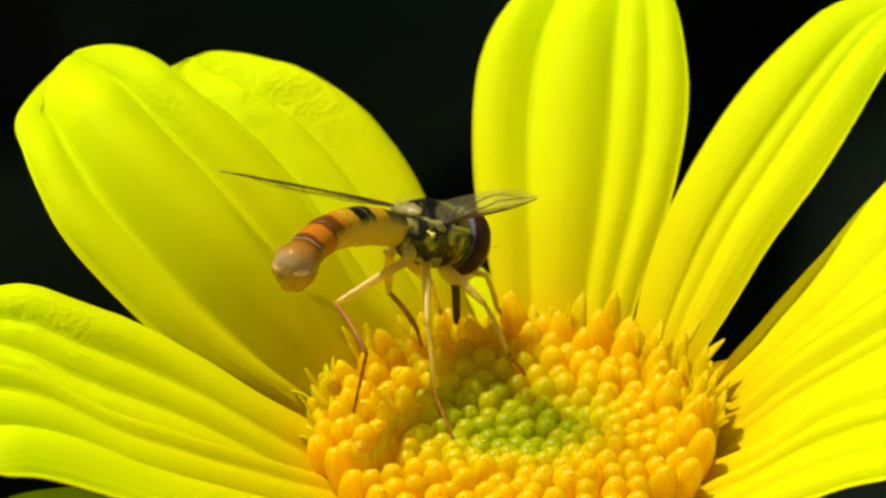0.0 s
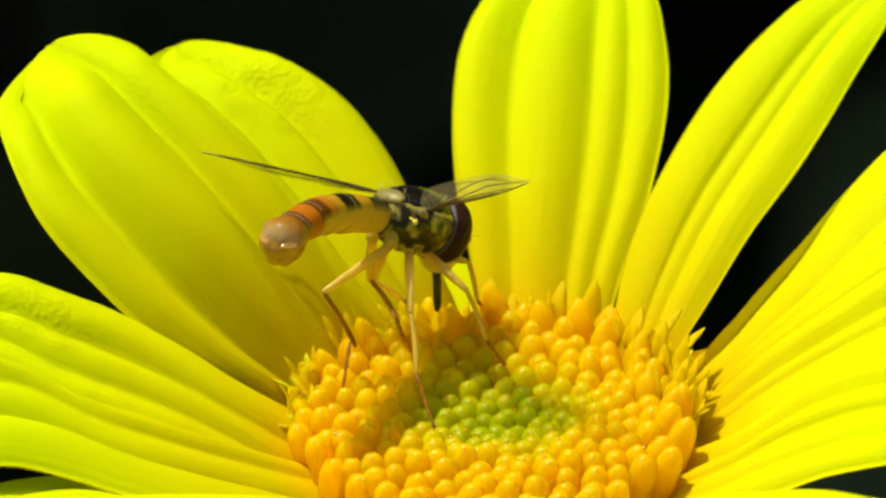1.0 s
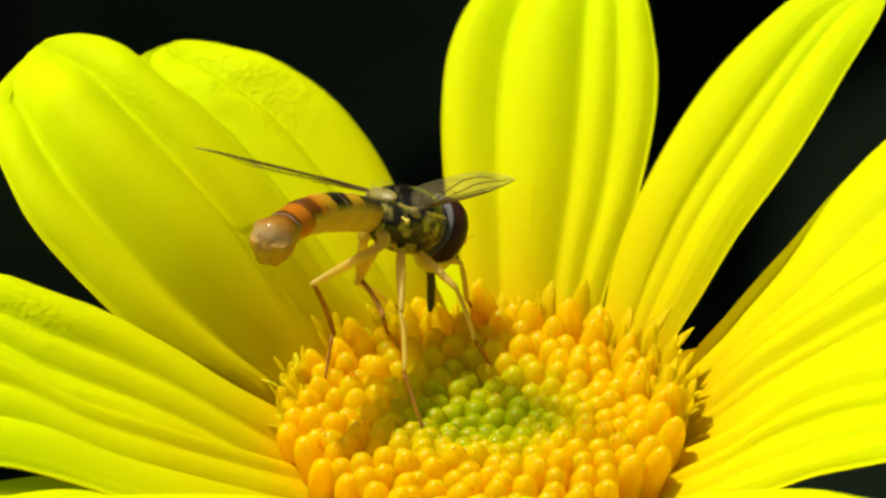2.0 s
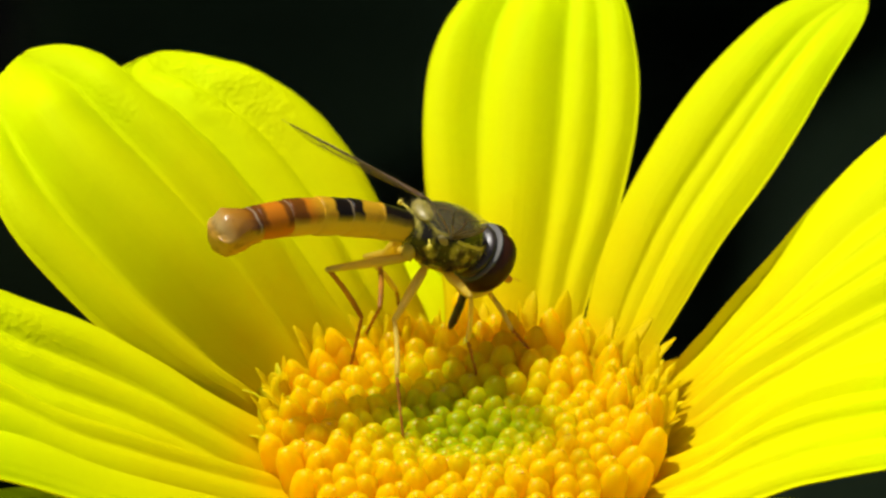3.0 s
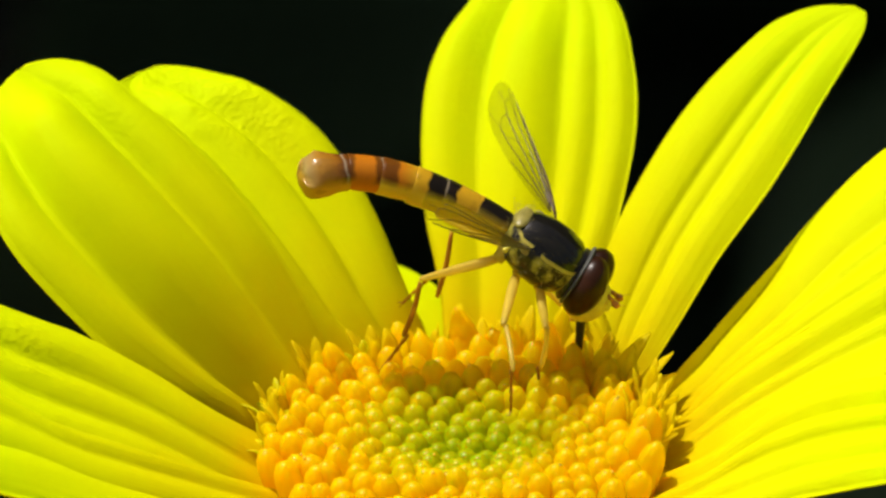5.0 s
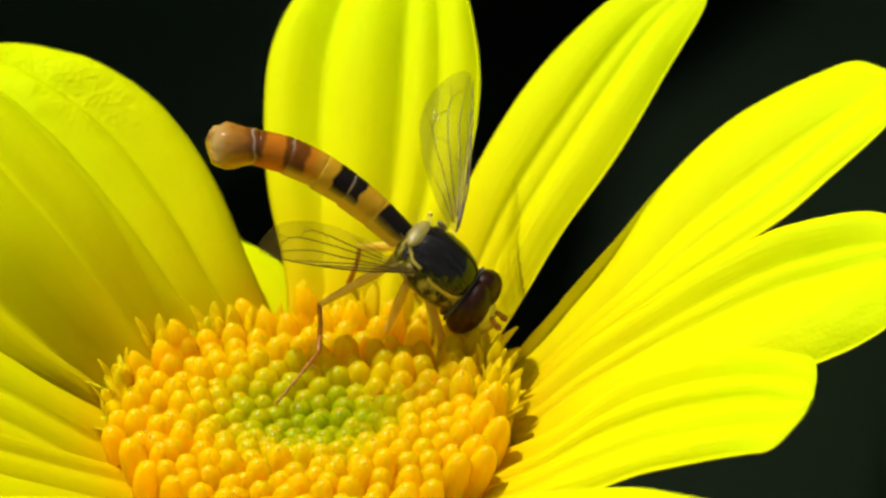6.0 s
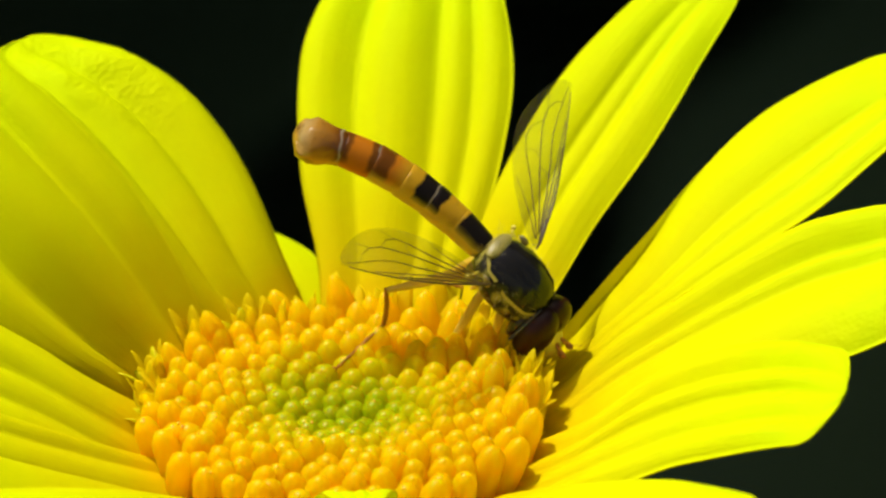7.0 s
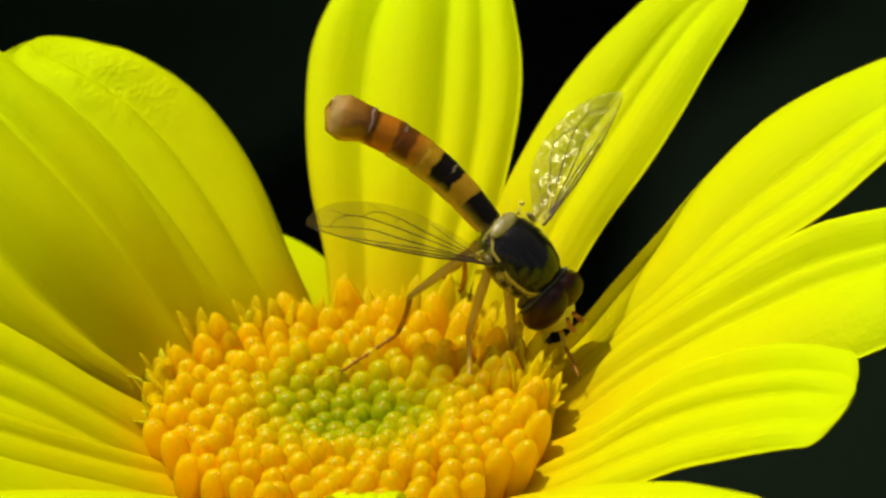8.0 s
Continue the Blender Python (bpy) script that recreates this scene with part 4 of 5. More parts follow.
    walk(PARTS["segment_4"], [
        (0, mm(-4.684, -0.743, -0.685, 0.0, 28.7, -157.5)),
        (0.5, mm(-4.651, -0.798, -0.404, 0.0, 25.5, -157.0)),
        (1, mm(-4.650, -0.839, -0.535, 0.0, 23.0, -156.6)),
        (1.5, mm(-4.564, -0.946, -0.615, -0.0, 22.0, -156.5)),
        (1.7, mm(-4.564, -0.946, -0.615, 0.0, 22.0, -156.5)),
        (2.8, mm(-4.979, -0.142, -0.319, -0.0, 21.1, -168.2)),
        (3, mm(-4.936, -0.289, -1.047, 0.0, 24.9, -170.0)),
        (3.5, mm(-4.920, -0.450, -0.526, -0.0, 25.9, -159.0)),
        (3.8, mm(-4.698, -0.894, -0.384, 0.0, 23.6, -163.9)),
        (4, mm(-4.728, -0.485, -0.415, -0.0, 28.6, -171.5)),
        (4.2, mm(-4.874, 0.252, -0.923, -0.0, 23.6, -157.9)),
        (5.3, mm(-4.910, -0.762, -0.744, -0.0, 19.6, -157.0)),
        (5.5, mm(-4.948, -0.419, -1.091, -0.0, 23.1, -163.3)),
        (5.8, mm(-5.141, -0.363, -0.267, 0.0, 16.6, -157.7)),
        (6, mm(-5.063, -0.284, -0.443, 0.0, 15.7, -156.4)),
        (6.5, mm(-4.994, -0.528, -0.310, -0.0, 10.5, -160.8)),
        (7, mm(-4.981, -0.578, -0.609, -0.0, 14.2, -157.4)),
        (7.5, mm(-4.974, -0.225, -0.662, -0.0, 13.2, -165.0)),
        (8, mm(-4.612, -0.310, -0.230, 0.0, 10.4, -157.3))])
    walk(PARTS["segment_5"], [
        (0, mm(-5.436, -1.065, -1.131, 0.0, 34.7, -152.8)),
        (0.5, mm(-5.414, -1.126, -0.725, 0.0, 30.7, -152.8)),
        (1, mm(-5.430, -1.172, -0.862, 0.0, 27.5, -152.7)),
        (1.5, mm(-5.325, -1.306, -0.953, -0.0, 26.3, -152.7)),
        (1.7, mm(-5.325, -1.306, -0.953, -0.0, 26.3, -152.7)),
        (2.8, mm(-5.868, -0.324, -0.683, -0.0, 27.3, -164.3)),
        (3, mm(-5.815, -0.451, -1.489, -0.0, 28.9, -167.4)),
        (3.5, mm(-5.740, -0.749, -0.952, 0.0, 32.1, -153.3)),
        (3.8, mm(-5.519, -1.127, -0.750, 0.0, 28.8, -163.3)),
        (4, mm(-5.533, -0.601, -0.851, -0.0, 34.6, -171.3)),
        (4.2, mm(-5.702, -0.073, -1.318, 0.0, 26.9, -144.7)),
        (5.3, mm(-5.753, -1.127, -1.075, -0.0, 25.1, -148.3)),
        (5.5, mm(-5.830, -0.675, -1.484, -0.0, 27.7, -155.8)),
        (5.8, mm(-6.044, -0.720, -0.551, 0.0, 22.9, -148.0)),
        (6, mm(-5.945, -0.646, -0.702, -0.0, 20.4, -144.5)),
        (6.5, mm(-5.907, -0.835, -0.488, -0.0, 13.5, -155.0)),
        (7, mm(-5.870, -0.943, -0.860, 0.0, 17.1, -149.2)),
        (7.5, mm(-5.894, -0.467, -0.891, 0.0, 14.9, -159.0)),
        (8, mm(-5.424, -0.590, -0.375, -0.0, 12.9, -150.3))])
    walk(PARTS["wing_L"], [
        (0, mm(-0.105, 0.995, 0.450, 0.0, 3.5, 134.7)),
        (1.5, mm(-0.105, 0.995, 0.450, 0.0, 2.4, 134.7)),
        (1.7, mm(-0.105, 0.995, 0.450, 0.0, 2.4, 134.7)),
        (2.8, mm(-0.103, 0.994, 0.450, 8.1, 3.0, 114.2)),
        (3, mm(-0.103, 0.994, 0.451, 9.6, 12.8, 116.7)),
        (3.5, mm(-0.103, 0.994, 0.451, 5.3, 8.5, 123.8)),
        (3.8, mm(-0.103, 0.994, 0.451, 7.9, 9.7, 129.6)),
        (4, mm(-0.103, 0.994, 0.451, 4.0, 7.6, 116.9)),
        (4.2, mm(-0.103, 0.994, 0.453, -0.3, 11.9, 111.4)),
        (5.3, mm(-0.098, 0.997, 0.455, 15.1, -0.3, 124.5)),
        (5.5, mm(-0.098, 0.996, 0.455, 9.6, 0.9, 121.6)),
        (5.8, mm(-0.098, 0.996, 0.453, 12.0, 0.3, 121.4)),
        (6, mm(-0.101, 0.996, 0.451, 4.8, 5.4, 113.5)),
        (6.5, mm(-0.100, 0.995, 0.451, 4.0, 3.5, 113.4)),
        (7, mm(-0.100, 0.995, 0.451, 7.1, 2.5, 117.0)),
        (7.5, mm(-0.102, 0.994, 0.449, 8.9, 6.3, 113.1)),
        (8, mm(-0.102, 0.993, 0.448, -49.0, 11.4, 98.5))])
    walk(PARTS["wing_R"], [
        (0, mm(-0.351, -0.993, 0.447, -0.0, -17.6, -110.4)),
        (1.5, mm(-0.351, -0.993, 0.447, 0.0, -19.6, -107.2)),
        (1.7, mm(-0.351, -0.993, 0.447, 0.0, -19.6, -107.2)),
        (2.8, mm(-0.354, -0.991, 0.446, 0.0, -24.7, -121.7)),
        (3, mm(-0.355, -0.991, 0.445, -0.0, -28.8, -119.9)),
        (3.5, mm(-0.354, -0.991, 0.445, -0.0, -27.6, -118.9)),
        (3.8, mm(-0.354, -0.991, 0.443, 0.0, -28.7, -115.0)),
        (4, mm(-0.354, -0.991, 0.443, -0.0, -26.5, -119.6)),
        (4.2, mm(-0.355, -0.991, 0.442, 0.0, -26.6, -125.9)),
        (5.3, mm(-0.363, -0.997, 0.440, 7.4, -11.1, -129.6)),
        (5.5, mm(-0.365, -0.995, 0.439, 8.1, -9.2, -132.5)),
        (5.8, mm(-0.366, -0.997, 0.441, 9.4, -13.0, -132.1)),
        (6, mm(-0.365, -0.998, 0.441, 16.7, -7.2, -137.8)),
        (6.5, mm(-0.366, -0.998, 0.441, 16.0, -3.8, -139.4)),
        (7, mm(-0.366, -1.000, 0.440, 14.6, -8.8, -132.1)),
        (7.5, mm(-0.365, -1.002, 0.439, 20.4, -10.8, -137.6)),
        (8, mm(-0.364, -1.001, 0.441, 26.2, 9.4, -144.9))])
    walk(PARTS["femur_RH"], [
        (0, mm(-0.767, -0.401, -0.833, 14.4, 44.8, 153.6)),
        (1.5, mm(-0.767, -0.401, -0.833, 7.5, 45.7, 167.6)),
        (1.7, mm(-0.767, -0.401, -0.833, 7.5, 45.7, 167.6)),
        (2.8, mm(-0.769, -0.400, -0.834, 10.4, 17.4, 147.3)),
        (3, mm(-0.770, -0.400, -0.834, -1.2, 28.6, -177.0)),
        (3.5, mm(-0.769, -0.399, -0.834, 4.6, 34.1, 169.8)),
        (3.8, mm(-0.769, -0.400, -0.835, 1.6, 43.5, 177.2)),
        (4, mm(-0.769, -0.399, -0.836, 6.3, 43.7, 169.0)),
        (4.2, mm(-0.770, -0.399, -0.836, -2.7, 47.8, -175.9)),
        (5.3, mm(-0.769, -0.401, -0.833, -16.4, 24.4, -124.5)),
        (5.5, mm(-0.770, -0.401, -0.834, -20.0, 35.5, -117.4)),
        (5.8, mm(-0.768, -0.401, -0.833, -30.4, 57.7, -136.8)),
        (6, mm(-0.767, -0.400, -0.832, -29.3, 54.1, -115.7)),
        (6.5, mm(-0.765, -0.399, -0.831, -27.0, 50.8, -108.8)),
        (7, mm(-0.765, -0.399, -0.830, -16.6, 23.4, -121.9)),
        (7.5, mm(-0.765, -0.398, -0.830, -18.6, 26.0, -102.1)),
        (8, mm(-0.764, -0.397, -0.830, -17.3, 14.8, -96.8))])
    walk(PARTS["tibia_RH"], [
        (0, mm(-2.324, 0.374, -2.561, -19.6, 33.8, -86.8)),
        (1.5, mm(-2.439, -0.033, -2.588, -0.3, 38.6, -1.0)),
        (1.7, mm(-2.439, -0.033, -2.588, -0.3, 38.6, -1.0)),
        (2.8, mm(-2.747, 0.870, -1.571, 11.6, 44.7, 36.9)),
        (3, mm(-2.875, -0.510, -1.983, -2.4, 27.3, -8.3)),
        (3.5, mm(-2.745, -0.045, -2.195, -2.8, 27.0, -9.5)),
        (3.8, mm(-2.536, -0.312, -2.514, -2.6, 33.8, -8.6)),
        (4, mm(-2.488, -0.066, -2.507, -3.0, 35.3, -9.9)),
        (4.2, mm(-2.389, -0.516, -2.626, -0.5, 35.1, -1.7)),
        (5.3, mm(-2.038, -2.245, -1.850, 17.2, 78.5, 28.2)),
        (5.5, mm(-1.683, -2.163, -2.251, 5.7, 66.9, 12.7)),
        (5.8, mm(-1.713, -1.290, -2.886, -15.9, -4.8, -69.4)),
        (6, mm(-1.390, -1.693, -2.813, -16.9, -17.0, -69.0)),
        (6.5, mm(-1.260, -1.857, -2.719, -17.3, -15.3, -84.1)),
        (7, mm(-1.959, -2.316, -1.808, 8.2, 58.4, 21.4)),
        (7.5, mm(-1.222, -2.526, -1.892, -2.8, 58.3, -7.2)),
        (8, mm(-1.038, -2.689, -1.439, -5.6, 63.8, -13.2))])
    walk(PARTS["tarsus_RH"], [
        (0, mm(-2.234, -1.236, -3.640, 15.3, 60.6, 39.2)),
        (1.5, mm(-0.918, -0.060, -3.801, -38.9, 63.2, -135.9)),
        (1.7, mm(-0.918, -0.060, -3.801, -38.9, 63.2, -135.9)),
        (2.8, mm(-1.630, 1.708, -2.952, 17.2, 59.0, 45.8)),
        (3, mm(-1.137, -0.763, -2.888, 7.9, 60.4, 20.1)),
        (3.5, mm(-1.019, -0.335, -3.085, 10.8, 60.5, 27.5)),
        (3.8, mm(-0.925, -0.554, -3.604, 13.2, 71.8, 26.4)),
        (4, mm(-0.907, -0.343, -3.643, 11.9, 68.0, 26.0)),
        (4.2, mm(-0.777, -0.564, -3.760, 7.1, 65.7, 16.3)),
        (5.3, mm(-1.695, -2.061, -3.758, -80.2, 75.5, -138.3)),
        (5.5, mm(-0.934, -1.994, -4.055, -18.5, 25.5, -94.8)),
        (5.8, mm(-1.037, -3.090, -2.724, -18.2, 24.1, -89.3)),
        (6, mm(-0.728, -3.420, -2.246, -17.0, 9.9, -91.6)),
        (6.5, mm(-1.068, -3.723, -2.206, -19.4, 30.4, -101.8)),
        (7, mm(-1.011, -1.943, -3.466, -16.8, 7.5, -92.1)),
        (7.5, mm(-0.201, -2.654, -3.560, -16.6, 4.2, -99.2)),
        (8, mm(-0.192, -2.887, -3.204, -16.5, 3.6, -100.8))])
    walk(PARTS["femur_RM"], [
        (0, mm(-0.079, -0.481, -0.897, -25.5, 48.4, -115.7)),
        (1.5, mm(-0.079, -0.481, -0.898, -26.7, 50.3, -111.0)),
        (1.7, mm(-0.079, -0.481, -0.898, -26.7, 50.3, -111.0)),
        (2.8, mm(-0.080, -0.480, -0.898, -19.9, 40.4, -129.9)),
        (3, mm(-0.080, -0.481, -0.898, -20.4, 38.3, -121.9)),
        (3.5, mm(-0.080, -0.480, -0.898, -18.1, 34.3, -128.2)),
        (3.8, mm(-0.080, -0.481, -0.898, -25.0, 47.4, -113.7)),
        (4, mm(-0.080, -0.480, -0.899, -27.3, 51.5, -117.4)),
        (4.2, mm(-0.080, -0.480, -0.899, -18.5, 32.7, -123.2)),
        (5.3, mm(-0.079, -0.481, -0.897, -15.8, 8.0, -71.2)),
        (5.5, mm(-0.079, -0.481, -0.898, -16.8, 14.2, -80.3)),
        (5.8, mm(-0.077, -0.481, -0.897, 12.6, 75.8, 22.5)),
        (6, mm(-0.076, -0.480, -0.895, -13.8, 64.5, -32.8)),
        (6.5, mm(-0.074, -0.479, -0.894, -14.6, 57.4, -39.6)),
        (7, mm(-0.074, -0.478, -0.894, -15.6, 65.1, -36.5)),
        (7.5, mm(-0.074, -0.476, -0.892, -11.2, 49.5, -33.5)),
        (8, mm(-0.073, -0.476, -0.893, -13.6, 31.4, -50.1))])
    walk(PARTS["tibia_RM"], [
        (0, mm(-0.667, -1.702, -2.422, -29.3, 68.6, -65.0)),
        (1.5, mm(-0.545, -1.694, -2.461, -32.5, 61.6, -90.7)),
        (1.7, mm(-0.545, -1.694, -2.461, -32.5, 61.6, -90.7)),
        (2.8, mm(-1.078, -1.673, -2.223, -25.4, 48.4, -102.2)),
        (3, mm(-0.927, -1.840, -2.164, -19.1, 30.2, -89.2)),
        (3.5, mm(-1.120, -1.800, -2.042, -1.6, 62.6, -3.9)),
        (3.8, mm(-0.638, -1.753, -2.407, -17.4, 66.0, -40.2)),
        (4, mm(-0.668, -1.612, -2.499, -16.5, 65.4, -38.6)),
        (4.2, mm(-1.019, -1.914, -2.001, -6.3, 51.5, -18.2)),
        (5.3, mm(0.563, -2.368, -1.176, -15.5, 1.6, -68.2)),
        (5.5, mm(0.256, -2.437, -1.401, 5.6, 63.7, 13.4)),
        (5.8, mm(0.381, -0.291, -2.850, -16.4, -8.8, -73.0)),
        (6, mm(0.669, -0.959, -2.749, -17.5, -21.4, -69.3)),
        (6.5, mm(0.763, -1.173, -2.591, -17.8, -21.8, -72.9)),
        (7, mm(0.602, -0.978, -2.707, -19.1, -30.0, -69.4)),
        (7.5, mm(1.012, -1.196, -2.417, -20.1, -34.1, -70.5)),
        (8, mm(1.054, -1.825, -1.964, -18.1, -28.6, -62.2))])
    walk(PARTS["tarsus_RM"], [
        (0, mm(-0.392, -2.291, -4.077, -22.3, 44.6, -85.1)),
        (1.5, mm(-0.556, -2.533, -4.016, -22.9, 50.2, -76.7)),
        (1.7, mm(-0.556, -2.533, -4.016, -22.9, 50.2, -76.7)),
        (2.8, mm(-1.329, -2.834, -3.559, -23.9, 50.3, -82.4)),
        (3, mm(-0.906, -3.379, -3.060, -18.4, 43.5, -64.4)),
        (3.5, mm(-0.291, -1.857, -3.642, -22.4, 41.3, -101.5)),
        (3.8, mm(-0.080, -2.224, -4.046, -22.0, 40.6, -97.1)),
        (4, mm(-0.085, -2.077, -4.129, -25.2, 47.7, -104.2)),
        (4.2, mm(0.044, -2.264, -3.406, -2.6, 45.8, -8.0)),
        (5.3, mm(1.216, -3.997, -1.225, 9.5, 62.8, 23.1)),
        (5.5, mm(1.027, -2.253, -3.008, -16.7, 4.4, -86.6)),
        (5.8, mm(0.899, -1.986, -2.575, -17.0, -12.4, -79.9)),
        (6, mm(1.256, -2.508, -2.100, -18.6, -27.6, -91.4)),
        (6.5, mm(1.257, -2.777, -1.919, -17.2, -15.5, -78.7)),
        (7, mm(1.154, -2.450, -1.798, -17.1, -12.8, -80.8)),
        (7.5, mm(1.514, -2.612, -1.401, -18.0, -22.9, -74.4)),
        (8, mm(1.787, -3.213, -1.110, -19.2, -29.3, -75.1))])
    walk(PARTS["femur_RF"], [
        (0, mm(0.673, -0.449, -0.802, -17.3, 22.0, -80.1)),
        (1.5, mm(0.673, -0.449, -0.802, -17.3, 21.1, -80.7)),
        (1.7, mm(0.673, -0.449, -0.802, -17.3, 21.1, -80.7)),
        (2.8, mm(0.674, -0.450, -0.802, -16.6, 1.7, -98.0)),
        (3, mm(0.674, -0.450, -0.801, -16.9, -10.0, -93.4)),
        (3.5, mm(0.674, -0.450, -0.801, -16.7, -4.6, -84.1)),
        (3.8, mm(0.674, -0.450, -0.801, -16.8, 11.0, -82.8)),
        (4, mm(0.674, -0.450, -0.801, -17.1, 14.2, -87.7)),
        (4.2, mm(0.674, -0.450, -0.801, -16.5, 2.5, -81.3)),
        (5.3, mm(0.676, -0.449, -0.801, -16.0, -10.4, -66.6)),
        (5.5, mm(0.676, -0.449, -0.801, -18.5, -27.2, -69.3)),
        (5.8, mm(0.678, -0.449, -0.800, 5.8, 35.6, 19.2)),
        (6, mm(0.680, -0.448, -0.798, -2.3, 33.6, -7.5)),
        (6.5, mm(0.680, -0.447, -0.798, 4.6, 57.5, 12.0)),
        (7, mm(0.681, -0.446, -0.797, 15.6, 62.1, 38.9)),
        (7.5, mm(0.681, -0.444, -0.795, -6.2, 32.5, -21.0)),
        (8, mm(0.681, -0.444, -0.796, -7.7, 23.9, -27.4))])
    walk(PARTS["tibia_RF"], [
        (0, mm(0.955, -2.063, -1.464, -8.2, 47.4, -24.8)),
        (1.5, mm(0.941, -2.073, -1.436, -8.9, 51.0, -26.0)),
        (1.7, mm(0.941, -2.073, -1.436, -8.9, 51.0, -26.0)),
        (2.8, mm(0.428, -2.198, -0.853, 0.2, 60.0, 0.6)),
        (3, mm(0.571, -2.184, -0.495, 2.1, 57.3, 5.6)),
        (3.5, mm(0.853, -2.186, -0.660, 2.7, 56.2, 7.3)),
        (3.8, mm(0.889, -2.151, -1.134, -3.3, 56.3, -8.8)),
        (4, mm(0.743, -2.143, -1.229, -1.3, 52.4, -3.8)),
        (4.2, mm(0.937, -2.164, -0.878, -1.5, 54.2, -4.2)),
        (5.3, mm(1.368, -2.050, -0.482, 17.8, 61.9, 44.8)),
        (5.5, mm(1.223, -1.898, -0.005, 11.4, 37.2, 39.0)),
        (5.8, mm(2.018, 0.018, -1.814, -20.0, -32.8, -75.2)),
        (6, mm(2.175, -0.645, -1.801, -20.2, -35.3, -66.5)),
        (6.5, mm(1.608, -0.249, -2.289, -17.6, -23.7, -66.1)),
        (7, mm(1.317, 0.067, -2.337, -15.0, -30.9, -41.6)),
        (7.5, mm(2.044, -0.966, -1.724, -22.2, -41.4, -64.4)),
        (8, mm(2.146, -1.202, -1.527, -14.8, -35.4, -36.5))])
    walk(PARTS["tarsus_RF"], [
        (0, mm(1.936, -2.516, -2.642, 1.7, 25.9, 5.9)),
        (1.5, mm(1.849, -2.517, -2.686, 1.9, 26.9, 6.7)),
        (1.7, mm(1.849, -2.517, -2.686, 1.9, 26.9, 6.7)),
        (2.8, mm(1.220, -2.190, -2.227, -1.2, 48.3, -3.4)),
        (3, mm(1.425, -2.100, -1.833, 0.6, 42.9, 2.0)),
        (3.5, mm(1.739, -2.073, -1.992, -0.8, 36.0, -2.8)),
        (3.8, mm(1.773, -2.288, -2.472, 2.5, 36.5, 8.3)),
        (4, mm(1.718, -2.207, -2.500, -1.2, 38.4, -4.0)),
        (4.2, mm(1.887, -2.233, -2.198, 5.2, 30.6, 17.8)),
        (5.3, mm(1.894, -1.527, -1.871, 17.9, 53.1, 53.2)),
        (5.5, mm(2.219, -1.092, -0.978, 7.7, 33.3, 26.3)),
        (5.8, mm(2.358, -1.269, -0.955, 9.3, 40.7, 30.3)),
        (6, mm(2.681, -1.807, -0.904, -19.6, -33.6, -65.0)),
        (6.5, mm(2.196, -1.579, -1.652, -17.8, -27.0, -62.8)),
        (7, mm(2.356, -0.855, -1.506, -18.1, -34.4, -51.9)),
        (7.5, mm(2.563, -2.050, -0.665, -17.9, -31.6, -55.0)),
        (8, mm(3.165, -1.957, -0.625, -27.8, -52.1, -62.9))])
    walk(PARTS["femur_LF"], [
        (0, mm(0.671, 0.448, -0.803, -9.8, -0.8, -34.8)),
        (1.5, mm(0.671, 0.448, -0.802, -10.0, -1.3, -35.7)),
        (1.7, mm(0.671, 0.448, -0.802, -10.0, -1.3, -35.7)),
        (2.8, mm(0.673, 0.446, -0.801, -12.0, 6.3, -46.0)),
        (3, mm(0.675, 0.446, -0.800, -5.2, 5.9, -18.3)),
        (3.5, mm(0.674, 0.446, -0.800, -11.2, 3.6, -41.9)),
        (3.8, mm(0.674, 0.447, -0.798, -10.8, 13.8, -40.6)),
        (4, mm(0.674, 0.447, -0.798, -11.2, 4.8, -42.2)),
        (4.2, mm(0.675, 0.446, -0.798, -9.9, -3.9, -35.0)),
        (5.3, mm(0.684, 0.451, -0.795, 10.0, 19.5, 37.1)),
        (5.5, mm(0.686, 0.449, -0.794, 12.2, 30.3, 44.3)),
        (5.8, mm(0.687, 0.451, -0.794, 12.9, 31.5, 47.1)),
        (6, mm(0.687, 0.453, -0.793, 12.8, 30.4, 47.1)),
        (6.5, mm(0.689, 0.454, -0.793, 1.0, 32.2, 3.3)),
        (7, mm(0.689, 0.456, -0.791, 8.4, 27.2, 29.6)),
        (7.5, mm(0.688, 0.459, -0.789, 0.2, 10.7, 0.9)),
        (8, mm(0.687, 0.459, -0.791, -0.8, 21.0, -2.8))])
